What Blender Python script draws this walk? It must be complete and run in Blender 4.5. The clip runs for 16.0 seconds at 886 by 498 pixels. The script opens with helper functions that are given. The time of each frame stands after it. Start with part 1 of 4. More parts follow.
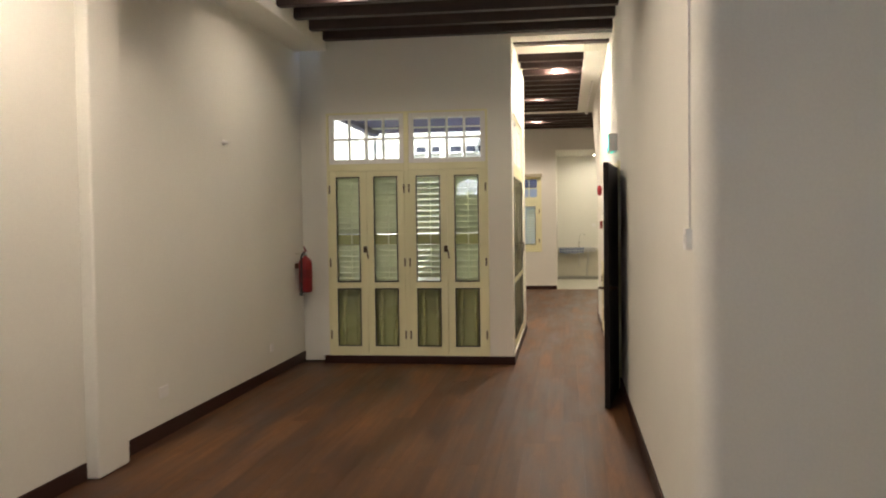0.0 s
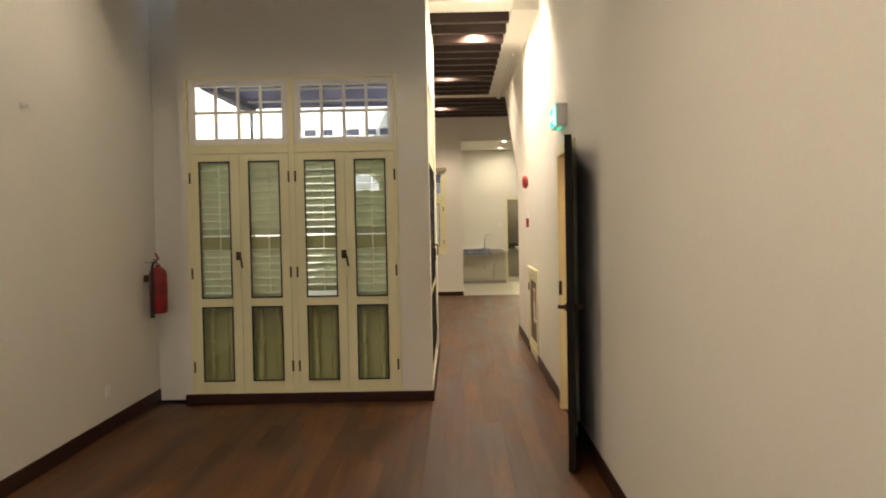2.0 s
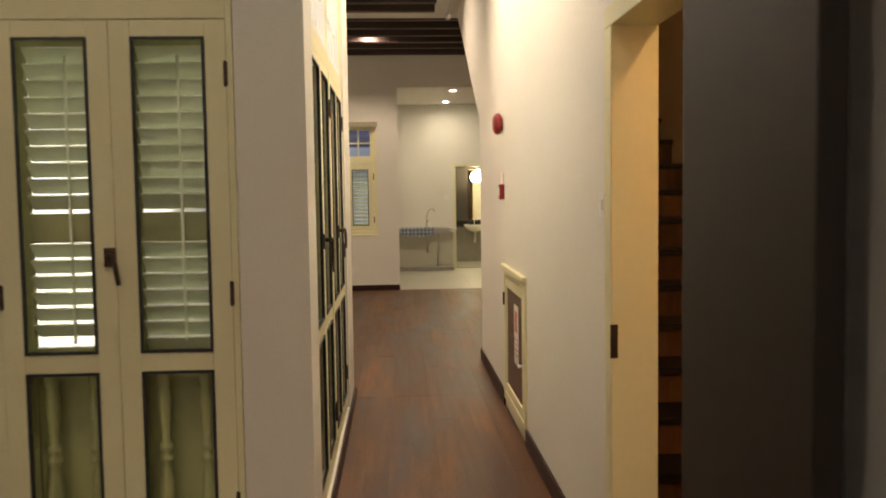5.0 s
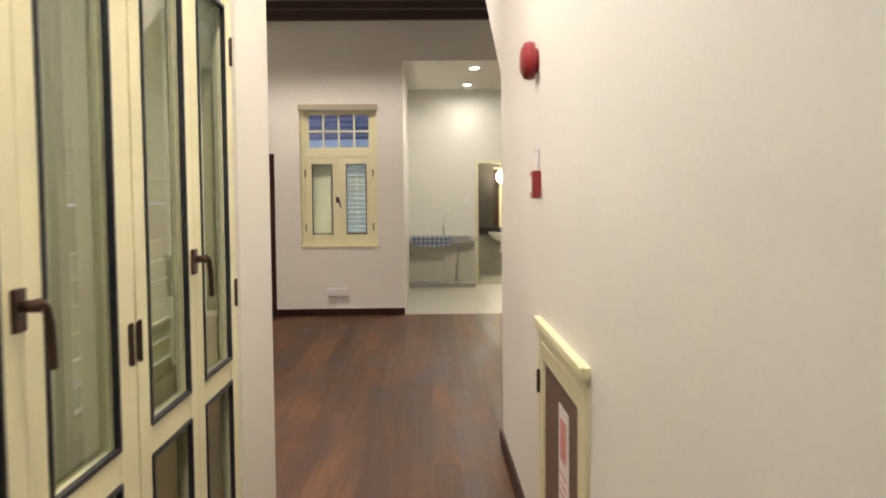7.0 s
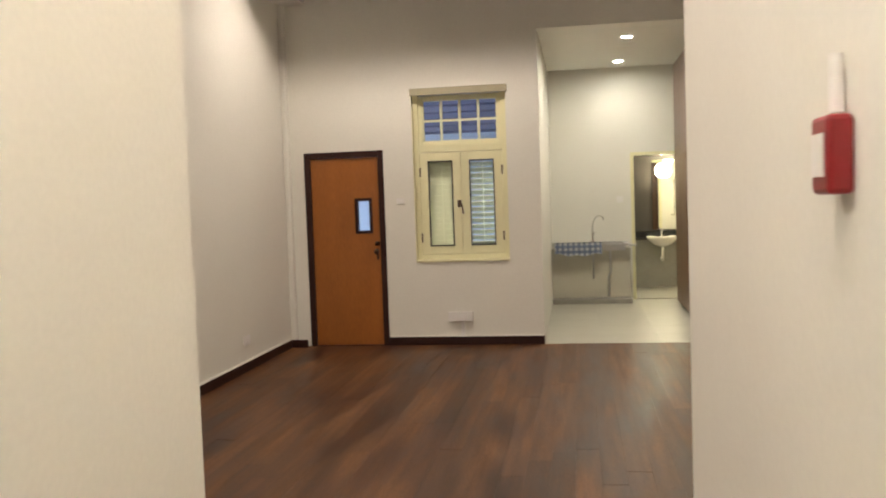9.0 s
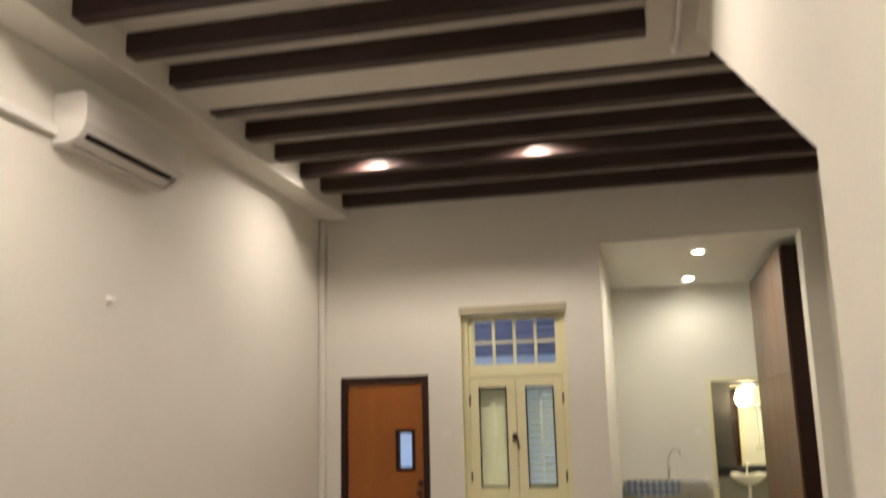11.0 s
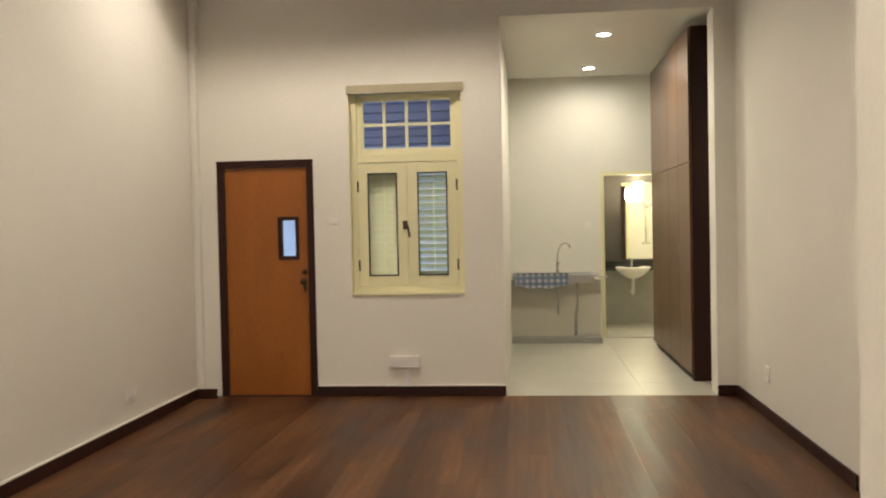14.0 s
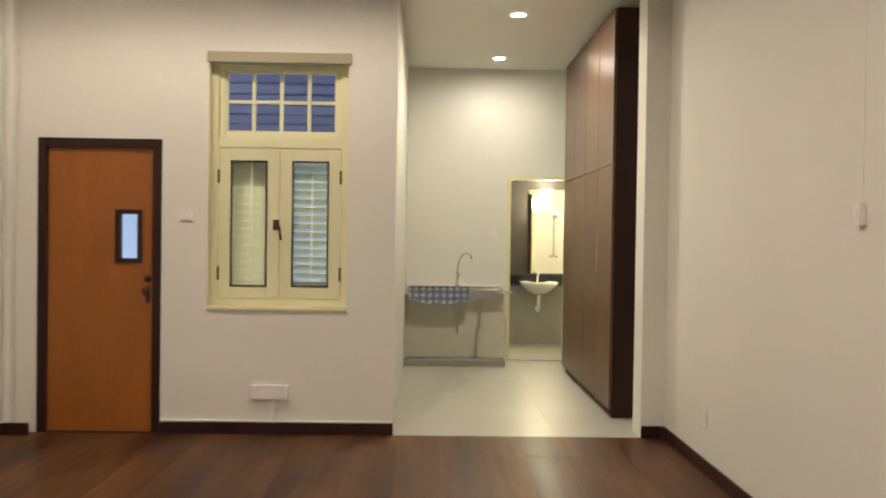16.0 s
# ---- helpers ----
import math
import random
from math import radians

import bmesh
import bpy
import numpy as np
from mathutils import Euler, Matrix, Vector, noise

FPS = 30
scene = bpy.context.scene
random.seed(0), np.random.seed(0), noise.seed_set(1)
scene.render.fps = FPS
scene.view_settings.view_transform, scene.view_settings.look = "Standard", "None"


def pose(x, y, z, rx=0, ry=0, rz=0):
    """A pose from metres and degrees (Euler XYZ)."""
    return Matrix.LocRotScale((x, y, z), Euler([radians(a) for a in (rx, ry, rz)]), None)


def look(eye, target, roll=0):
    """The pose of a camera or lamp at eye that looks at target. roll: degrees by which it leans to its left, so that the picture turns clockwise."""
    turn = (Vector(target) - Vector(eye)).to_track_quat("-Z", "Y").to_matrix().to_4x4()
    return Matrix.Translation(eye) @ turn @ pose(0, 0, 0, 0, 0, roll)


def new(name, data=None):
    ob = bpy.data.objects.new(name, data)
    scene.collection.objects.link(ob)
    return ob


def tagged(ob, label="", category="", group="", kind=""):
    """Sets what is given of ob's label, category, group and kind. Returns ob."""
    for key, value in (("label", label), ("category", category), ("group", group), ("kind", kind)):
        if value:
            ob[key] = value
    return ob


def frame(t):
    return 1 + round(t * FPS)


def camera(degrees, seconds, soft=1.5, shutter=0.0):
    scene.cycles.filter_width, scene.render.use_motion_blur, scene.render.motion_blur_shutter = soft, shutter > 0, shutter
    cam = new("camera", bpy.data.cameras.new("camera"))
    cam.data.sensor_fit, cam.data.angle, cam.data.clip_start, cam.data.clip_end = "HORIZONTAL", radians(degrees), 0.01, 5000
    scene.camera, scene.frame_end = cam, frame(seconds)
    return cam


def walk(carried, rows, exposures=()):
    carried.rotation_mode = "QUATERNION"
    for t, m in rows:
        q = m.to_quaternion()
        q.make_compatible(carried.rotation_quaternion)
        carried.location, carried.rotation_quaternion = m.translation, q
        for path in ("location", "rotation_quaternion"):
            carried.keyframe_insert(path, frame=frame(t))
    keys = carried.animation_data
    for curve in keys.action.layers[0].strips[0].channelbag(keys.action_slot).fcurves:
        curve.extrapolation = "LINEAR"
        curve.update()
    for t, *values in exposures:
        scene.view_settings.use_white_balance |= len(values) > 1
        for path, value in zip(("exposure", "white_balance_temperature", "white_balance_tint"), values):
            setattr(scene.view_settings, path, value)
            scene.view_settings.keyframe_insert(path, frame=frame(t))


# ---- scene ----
cam = camera(54.0, 16.0, soft=1.9, shutter=0.4)
PATH = [
    (0, (0.098, -1.882, 1.684), (-0.181, 0.098, 1.616), -0.8),
    (0.5, (0.003, -1.500, 1.682), (-0.184, 0.491, 1.649), -0.6),
    (1, (-0.101, -1.052, 1.696), (-0.202, 0.945, 1.657), -1.2),
    (1.5, (-0.161, -0.377, 1.659), (-0.231, 1.621, 1.602), 0.2),
    (2, (-0.273, 0.285, 1.646), (-0.301, 2.284, 1.576), -1.1),
    (2.5, (-0.289, 0.966, 1.623), (-0.277, 2.964, 1.544), 0.6),
    (3, (-0.343, 1.700, 1.620), (-0.292, 3.698, 1.545), -0.7),
    (3.5, (-0.301, 2.450, 1.599), (-0.240, 4.448, 1.516), 0.4),
    (4, (-0.244, 3.217, 1.606), (-0.146, 5.212, 1.508), -1.1),
    (6.5, (0.078, 6.738, 1.528), (0.198, 8.728, 1.369), -0.4),
    (7, (0.182, 7.489, 1.530), (0.219, 9.485, 1.410), -0.5),
    (7.5, (0.204, 8.087, 1.561), (0.192, 10.086, 1.504), -1.3),
    (8, (0.264, 8.659, 1.527), (0.171, 10.652, 1.399), -1.8),
    (10.5, (0.245, 10.561, 1.566), (-0.253, 12.495, 1.678), -1.1),
    (11, (0.202, 10.643, 1.645), (-0.222, 12.558, 2.038), -1.4),
    (11.5, (0.194, 10.568, 1.704), (-0.179, 12.415, 2.373), -1.4),
    (12, (0.217, 10.578, 1.677), (-0.149, 12.420, 2.366), -1.2),
    (12.5, (0.210, 10.777, 1.573), (-0.105, 12.719, 1.932), -1.8),
    (13, (0.195, 10.920, 1.504), (-0.070, 12.897, 1.629), -1.5),
    (13.5, (0.160, 11.091, 1.490), (-0.103, 13.072, 1.460), -1.2),
    (14, (0.101, 11.247, 1.466), (-0.094, 13.237, 1.418), -1.2),
    (14.5, (0.045, 11.460, 1.453), (-0.024, 13.458, 1.398), -0.8),
    (15, (0.066, 11.674, 1.461), (0.075, 13.672, 1.365), -0.5),
    (15.5, (0.097, 12.054, 1.451), (0.064, 14.052, 1.373), 0.8),
    (16, (0.122, 12.544, 1.438), (0.158, 14.544, 1.408), 0.8),
]
EXPOSURES = [(0.0, 1.50, 6100, 9), (1.5, 1.43, 6300, 9), (2.5, 1.30, 6750, 11), (3.0, 1.06, 6700, 12), (4.2, 0.97, 7500, 12), (5.2, 1.2, 6500, 12), (6.4, 1.53, 5650, 13), (8.0, 1.48, 5700, 12), (10.3, 1.48, 5900, 10), (11.0, 1.33, 5850, 10), (11.5, 1.11, 5750, 10), (12.1, 1.09, 5750, 10), (13.2, 1.46, 5950, 9), (16.0, 1.49, 5900, 9)]
walk(cam, [(t, look(eye, target, roll)) for t, eye, target, roll in PATH], EXPOSURES)

# ---- plan, in metres ----
XL, XL2, XR, XRR = -3.05, -2.85, 0.635, 1.855   # left party wall, the same in the rear room, corridor wall, rear right wall
YFRONT, YF, YW, YE, YK = -4.2, 8.1, 11.3, 18.78, 22.63   # street front, lightwell front, lightwell back, end wall, kitchen back
XS, XLW = -0.5, -2.74                    # lightwell side face, lightwell left face
ZB, ZC = 3.77, 3.905                     # underside of beams, ceiling
YSTAIR = 12.72                           # where the corridor wall ends under the stair

# ---- world, sun, lights ----
world = bpy.data.worlds.new("sky")
scene.world = world
world.use_nodes = True
wn = world.node_tree.nodes
sky = wn.new("ShaderNodeTexSky")
sky.sky_type, sky.sun_disc = "NISHITA", False
sky.sun_elevation, sky.sun_rotation = radians(56), radians(138)
world.node_tree.links.new(sky.outputs[0], wn["Background"].inputs[0])
wn["Background"].inputs[1].default_value = 0.15
sun = new("sun", bpy.data.lights.new("sun", "SUN"))
sun.data.energy, sun.data.angle, sun.data.color = 5.0, radians(0.6), (1.0, 0.95, 0.88)
sun.matrix_world = pose(0, 0, 20, 34, 0, 42)

WARM = (1.0, 0.787, 0.598)
KITCHEN = (1.0, 0.845, 0.605)
LAMPS = [  # x, y, ceiling height, watts
    (-1.95, 6.08, ZC, 15), (-0.45, 6.08, ZC, 8), (-1.95, 2.30, ZC, 61), (-0.45, 2.30, ZC, 18), (-1.95, -1.48, ZC, 23), (-0.45, -1.48, ZC, 5),
    (0.07, 8.93, ZC, 50), (0.02, 10.83, ZC, 60),
    (-1.82, 13.64, ZC, 43), (-0.36, 13.64, ZC, 38), (-1.9, 17.33, ZC, 29), (-0.51, 17.33, ZC, 33),
    (0.885, 20.10, 3.38, 52), (0.87, 21.95, 3.38, 12),
]


def lamp(x, y, z, watts):
    """A lamp under the boards close to a joist, or set flush into the kitchen ceiling."""
    ob = new("downlight_lamp", bpy.data.lights.new("downlight_lamp", "SPOT"))
    ob.data.energy, ob.data.color, ob.data.shadow_soft_size = watts, KITCHEN if z < 3.5 else WARM, 0.06 if z < 3.5 else 0.03
    ob.data.spot_size, ob.data.spot_blend = radians(176), 0.7
    ob.matrix_world = pose(x, y, z - 0.036)
    return ob


for lx, ly, lz, lw in LAMPS:
    lamp(lx, ly, lz, lw)
# light from inside the bathroom and the stair, and the sky's light in the street windows
bath_lamp = new("bathroom_lamp", bpy.data.lights.new("bathroom_lamp", "POINT"))
bath_lamp.data.energy, bath_lamp.data.color, bath_lamp.data.shadow_soft_size = 6.5, (1.0, 0.8, 0.45), 0.08
bath_lamp.location = (1.8, 23.7, 2.1)
stair_lamp = new("stair_lamp", bpy.data.lights.new("stair_lamp", "POINT"))
stair_lamp.data.energy, stair_lamp.data.color, stair_lamp.data.shadow_soft_size = 15, (1.0, 0.62, 0.30), 0.1
stair_lamp.location = (1.3, 6.6, 2.95)
for wx in (-2.35, -1.2, -0.05, 1.1):
    a = new("window_skylight", bpy.data.lights.new("window_skylight", "AREA"))
    a.data.shape, a.data.size, a.data.size_y, a.data.energy, a.data.color = "RECTANGLE", 0.68, 0.4, 3.4, (0.85, 0.85, 1.0)
    a.matrix_world = pose(wx, YFRONT - 0.17, 2.52, -90, 0, 0) @ pose(0, 0, 0, 180, 0, 0)
# the lightwell's daylight in the transoms along the corridor
for wy in (8.99, 10.1):
    a = new("window_skylight", bpy.data.lights.new("window_skylight", "AREA"))
    a.data.shape, a.data.size, a.data.size_y, a.data.energy, a.data.color = "RECTANGLE", 0.5, 0.98, 1.3, (0.8, 0.87, 1.0)
    a.matrix_world = pose(-0.72, wy, 2.64, 0, -90, 0)


# ---- materials ----
def material(name, color, rough=0.5, metal=0.0, spread=0.08, scale=6.0, grain=90.0, bump=0.05, stretch=(1, 1, 1), vary=0.0, spec=0.5):
    """Colour with variation at two scales and a fine relief; vary: brightness by object."""
    m = bpy.data.materials.new(name)
    m.use_nodes = True
    n, l = m.node_tree.nodes, m.node_tree.links
    b = n["Principled BSDF"]
    b.inputs["Roughness"].default_value, b.inputs["Metallic"].default_value = rough, metal
    b.inputs["Specular IOR Level"].default_value = spec
    tc, mp = n.new("ShaderNodeTexCoord"), n.new("ShaderNodeMapping")
    mp.inputs["Scale"].default_value = stretch
    l.new(tc.outputs["Object"], mp.inputs[0])
    big, fine = n.new("ShaderNodeTexNoise"), n.new("ShaderNodeTexNoise")
    big.inputs["Scale"].default_value, big.inputs["Detail"].default_value = scale, 4
    fine.inputs["Scale"].default_value, fine.inputs["Detail"].default_value = grain, 3
    for t in (big, fine):
        l.new(mp.outputs[0], t.inputs["Vector"])
    add = n.new("ShaderNodeMath")
    add.operation = "ADD"
    l.new(big.outputs[0], add.inputs[0])
    l.new(fine.outputs[0], add.inputs[1])
    rng = n.new("ShaderNodeMapRange")
    rng.inputs["From Min"].default_value, rng.inputs["From Max"].default_value = 0.6, 1.4
    rng.inputs["To Min"].default_value, rng.inputs["To Max"].default_value = 1 - spread, 1 + spread
    l.new(add.outputs[0], rng.inputs[0])
    value = rng.outputs[0]
    if vary:
        info = n.new("ShaderNodeObjectInfo")
        vr = n.new("ShaderNodeMapRange")
        vr.inputs["To Min"].default_value, vr.inputs["To Max"].default_value = 1 - vary, 1 + vary
        l.new(info.outputs["Random"], vr.inputs[0])
        mul = n.new("ShaderNodeMath")
        mul.operation = "MULTIPLY"
        l.new(value, mul.inputs[0])
        l.new(vr.outputs[0], mul.inputs[1])
        value = mul.outputs[0]
    hsv = n.new("ShaderNodeHueSaturation")
    hsv.inputs["Color"].default_value = (*color, 1)
    l.new(value, hsv.inputs["Value"])
    l.new(hsv.outputs[0], b.inputs["Base Color"])
    if bump:
        bp = n.new("ShaderNodeBump")
        bp.inputs["Strength"].default_value, bp.inputs["Distance"].default_value = bump, 0.01
        l.new(add.outputs[0], bp.inputs["Height"])
        l.new(bp.outputs[0], b.inputs["Normal"])
    return m


def glass(name, tint=(0.95, 0.98, 0.96), rough=0.0):
    m = bpy.data.materials.new(name)
    m.use_nodes = True
    b = m.node_tree.nodes["Principled BSDF"]
    b.inputs["Base Color"].default_value = (*tint, 1)
    b.inputs["Roughness"].default_value, b.inputs["IOR"].default_value, b.inputs["Transmission Weight"].default_value = rough, 1.45, 1.0
    return m


def glow(name, color, strength):
    m = bpy.data.materials.new(name)
    m.use_nodes = True
    b = m.node_tree.nodes["Principled BSDF"]
    b.inputs["Base Color"].default_value = (*color, 1)
    b.inputs["Emission Color"].default_value, b.inputs["Emission Strength"].default_value = (*color, 1), strength
    return m


PLASTER = material("wall_plaster", (0.78, 0.77, 0.70), 0.72, spread=0.04, scale=1.1, grain=70, bump=0.025)
CEILING = material("ceiling_paint", (0.77, 0.765, 0.70), 0.8, spread=0.02, scale=2)
DARKPANE = material("dim_blue_grey_glass", (0.05, 0.055, 0.075), 0.3, spread=0.1)
# transom paint whitened, the daylight's glare round the bars put into the colour
GLAREGLOSS = material("glare_whitened_gloss_paint", (0.82, 0.82, 0.78), 0.4, spread=0.03, scale=5, grain=50)
# eave boards lightened and tinted, the sky's purple-blue light put into the colour
SKYLITEAVE = material("skylit_purple_grey_boards", (0.26, 0.25, 0.50), 0.7, spread=0.1)
FLOORWOOD = material("dark_floorboards", (0.082, 0.034, 0.0135), 0.4, spread=0.45, scale=1.3, grain=14, bump=0.05, stretch=(16, 1, 1), vary=0.2, spec=0.26)
SKIRT = material("dark_skirting", (0.032, 0.012, 0.009), 0.45, spread=0.25, scale=8, stretch=(1, 1, 8), spec=0.25)
BEAM = material("dark_beam_wood", (0.034, 0.0165, 0.0135), 0.55, spread=0.3, scale=3, grain=40, bump=0.15, stretch=(1, 9, 9))
CREAM = material("cream_gloss_paint", (0.79, 0.765, 0.495), 0.38, spread=0.03, scale=5, grain=50)
SHUTTER = material("pale_green_shutter_paint", (0.37, 0.375, 0.16), 0.5, spread=0.1, scale=7)
# slat paint lightened to stand in for daylight; side slats keep the olive
LITSLAT = material("daylit_slat_paint", (0.80, 0.83, 0.62), 0.5, spread=0.06, scale=7)
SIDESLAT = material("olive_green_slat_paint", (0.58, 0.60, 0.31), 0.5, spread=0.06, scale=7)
GASKET = material("black_gasket", (0.018, 0.022, 0.022), 0.5)
BRONZE = material("dark_bronze_metal", (0.085, 0.055, 0.036), 0.4, 0.7, spread=0.2)
CHROME = material("brushed_chrome", (0.72, 0.71, 0.68), 0.2, 1.0, spread=0.04)
STEEL = material("stainless_steel", (0.6, 0.6, 0.58), 0.28, 1.0, spread=0.05)
BLACKDOOR = material("black_stained_door", (0.014, 0.0105, 0.009), 0.55, spread=0.25, scale=4, stretch=(8, 8, 1), spec=0.22)
ORANGE = material("orange_veneer", (0.315, 0.104, 0.0135), 0.42, spread=0.2, scale=1.6, grain=18, bump=0.01, stretch=(3.5, 1, 0.7))
CABINET = material("walnut_laminate", (0.12, 0.057, 0.025), 0.32, spread=0.22, scale=3, grain=40, bump=0.02, stretch=(6, 6, 0.7), vary=0.1)
DARKRED = material("dark_red_print", (0.2, 0.012, 0.014), 0.4, spread=0.12)
REDPAINT = material("red_enamel", (0.25, 0.013, 0.016), 0.32, spread=0.06)
WHITEPLASTIC = material("white_plastic", (0.82, 0.81, 0.78), 0.35, spread=0.02)
TILE = material("pale_floor_tile", (0.46, 0.45, 0.385), 0.36, spread=0.05, scale=5, vary=0.04)
GREYTILE = material("grey_cement", (0.34, 0.33, 0.29), 0.6, spread=0.12, scale=6)
SPLASH = material("grey_render_band", (0.60, 0.58, 0.48), 0.6, spread=0.06, scale=4)
GROUT = material("grey_grout", (0.56, 0.55, 0.49), 0.85)
DARKTILE = material("dark_wall_tile", (0.05, 0.045, 0.042), 0.3, spread=0.15)
BLACKSTONE = material("black_granite", (0.02, 0.02, 0.022), 0.2, spread=0.3, grain=200)
CERAMIC = material("white_ceramic", (0.82, 0.81, 0.77), 0.15, spread=0.02)
CONCRETE = material("weathered_concrete", (0.5, 0.5, 0.48), 0.85, spread=0.2, scale=3)
OUTWHITE = material("outside_white_paint", (0.82, 0.82, 0.80), 0.8, spread=0.05)
# the yard's dim blue skylight put into the rear wing's paint
BLUEGREY = material("skylight_tinted_paint", (0.5, 0.55, 0.67), 0.8, spread=0.1, scale=2)
HATCHBROWN = material("brown_hatch_board", (0.13, 0.075, 0.05), 0.6, spread=0.2, stretch=(1, 1, 4))
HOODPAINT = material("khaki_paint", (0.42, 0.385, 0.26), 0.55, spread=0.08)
PINK = material("faded_red_print", (0.6, 0.27, 0.25), 0.7)
# dark boards with the skylight's blue tint in their colour
PURLIN = material("skylight_tinted_dark_boards", (0.17, 0.165, 0.25), 0.7, spread=0.2)
STAIRWALL = material("stairwell_paint", (0.78, 0.62, 0.45), 0.8, spread=0.03)
# worn orange patches along the boards
fn, fl = FLOORWOOD.node_tree.nodes, FLOORWOOD.node_tree.links
ftc, fmp, fno, frm = fn.new("ShaderNodeTexCoord"), fn.new("ShaderNodeMapping"), fn.new("ShaderNodeTexNoise"), fn.new("ShaderNodeValToRGB")
fmp.inputs["Scale"].default_value = (2.6, 0.55, 1)
fno.inputs["Scale"].default_value, fno.inputs["Detail"].default_value = 1.5, 5
frm.color_ramp.elements[0].position, frm.color_ramp.elements[0].color = 0.34, (0.046, 0.0168, 0.0078, 1)
frm.color_ramp.elements[1].position, frm.color_ramp.elements[1].color = 0.65, (0.138, 0.063, 0.0235, 1)
fl.new(ftc.outputs["Object"], fmp.inputs[0])
fl.new(fmp.outputs[0], fno.inputs["Vector"])
fl.new(fno.outputs[0], frm.inputs[0])
fl.new(frm.outputs[0], fn["Hue/Saturation/Value"].inputs["Color"])
frr = fn.new("ShaderNodeMapRange")
frr.inputs["From Min"].default_value, frr.inputs["From Max"].default_value = 0.3, 0.7
frr.inputs["To Min"].default_value, frr.inputs["To Max"].default_value = 0.37, 0.56
fl.new(fno.outputs[0], frr.inputs[0])
fl.new(frr.outputs[0], fn["Principled BSDF"].inputs["Roughness"])
GLASS = glass("clear_glass")
MIRROR = material("mirror_silver", (0.9, 0.9, 0.9), 0.02, 1.0, spread=0.0, bump=0)
LAMPGLOW = glow("lamp_disc", (1.0, 0.9, 0.72), 60)
BATHGLOW = glow("bath_lamp_shade", (1.0, 0.83, 0.48), 34)
EXITGREEN = glow("exit_sign_green", (0.02, 0.62, 0.45), 0.7)
EXITWHITE = glow("exit_sign_white", (0.85, 1.0, 0.92), 0.8)


# ---- mesh helpers ----
def block(bm, x0, x1, y0, y1, z0, z1, bevel=0.0):
    """A box, its edges rounded by bevel, added to bm."""
    r = bmesh.ops.create_cube(bm, size=1)
    v = r["verts"]
    bmesh.ops.scale(bm, vec=(x1 - x0, y1 - y0, z1 - z0), verts=v)
    bmesh.ops.translate(bm, vec=((x0 + x1) / 2, (y0 + y1) / 2, (z0 + z1) / 2), verts=v)
    if bevel:
        bmesh.ops.bevel(bm, geom=list({e for p in v for e in p.link_edges}), offset=bevel, segments=2, profile=0.5, affect="EDGES")
    return bm


def boxes(*rows, bevel=0.0):
    bm = bmesh.new()
    for r in rows:
        block(bm, *r, bevel=bevel)
    return bm


def rod(bm, a, b, r0, r1=None, seg=14):
    """A round bar from a to b."""
    a, b = Vector(a), Vector(b)
    d = b - a
    m = Matrix.Translation((a + b) / 2) @ d.to_track_quat("Z", "Y").to_matrix().to_4x4()
    bmesh.ops.create_cone(bm, cap_ends=True, segments=seg, radius1=r0, radius2=r0 if r1 is None else r1, depth=d.length, matrix=m)
    return bm


def lathe(bm, profile, m=Matrix(), seg=24):
    """A turned body: profile rows of (radius, height)."""
    rings = []
    for r, z in profile:
        rings.append([bm.verts.new(m @ Vector((r * math.cos(k * math.tau / seg), r * math.sin(k * math.tau / seg), z))) for k in range(seg)])
    for a, b in zip(rings, rings[1:]):
        for k in range(seg):
            bm.faces.new((a[k], a[(k + 1) % seg], b[(k + 1) % seg], b[k]))
    bm.faces.new(rings[0][::-1])
    bm.faces.new(rings[-1])
    return bm


def tube(bm, points, r, seg=10):
    """A bent pipe through points."""
    pts = [Vector(p) for p in points]
    rings = []
    for i, p in enumerate(pts):
        d = (pts[min(i + 1, len(pts) - 1)] - pts[max(i - 1, 0)]).normalized()
        side = d.cross(Vector((0.31, 0.91, 0.27))).normalized()
        up = d.cross(side)
        rings.append([bm.verts.new(p + r * (math.cos(k * math.tau / seg) * side + math.sin(k * math.tau / seg) * up)) for k in range(seg)])
    for a, b in zip(rings, rings[1:]):
        for k in range(seg):
            bm.faces.new((a[k], a[(k + 1) % seg], b[(k + 1) % seg], b[k]))
    bm.faces.new(rings[0][::-1])
    bm.faces.new(rings[-1])
    return bm


def mesh(name, bm, mat, smooth=False):
    bmesh.ops.recalc_face_normals(bm, faces=bm.faces)
    me = bpy.data.meshes.new(name)
    bm.to_mesh(me)
    bm.free()
    me.materials.append(mat)
    if smooth:
        for p in me.polygons:
            p.use_smooth = True
    return me


def part(name, bm, mat, parent, label="", smooth=False):
    ob = new(name, mesh(name, bm, mat, smooth))
    ob.parent = parent
    if label:
        tagged(ob, label)
    return ob


def thing(name, at, label, category, group=""):
    ob = new(name)
    ob.matrix_world = at if isinstance(at, Matrix) else Matrix.Translation(at)
    return tagged(ob, label, category, group)


def structure(name, bm, mat, label="", category=""):
    ob = new(name, mesh(name, bm, mat))
    return tagged(ob, label, category, kind="structure")


def pane(name, bm, parent, mat=None, label=""):
    ob = part(name, bm, mat or GLASS, parent, label)
    ob.visible_shadow = False
    return ob


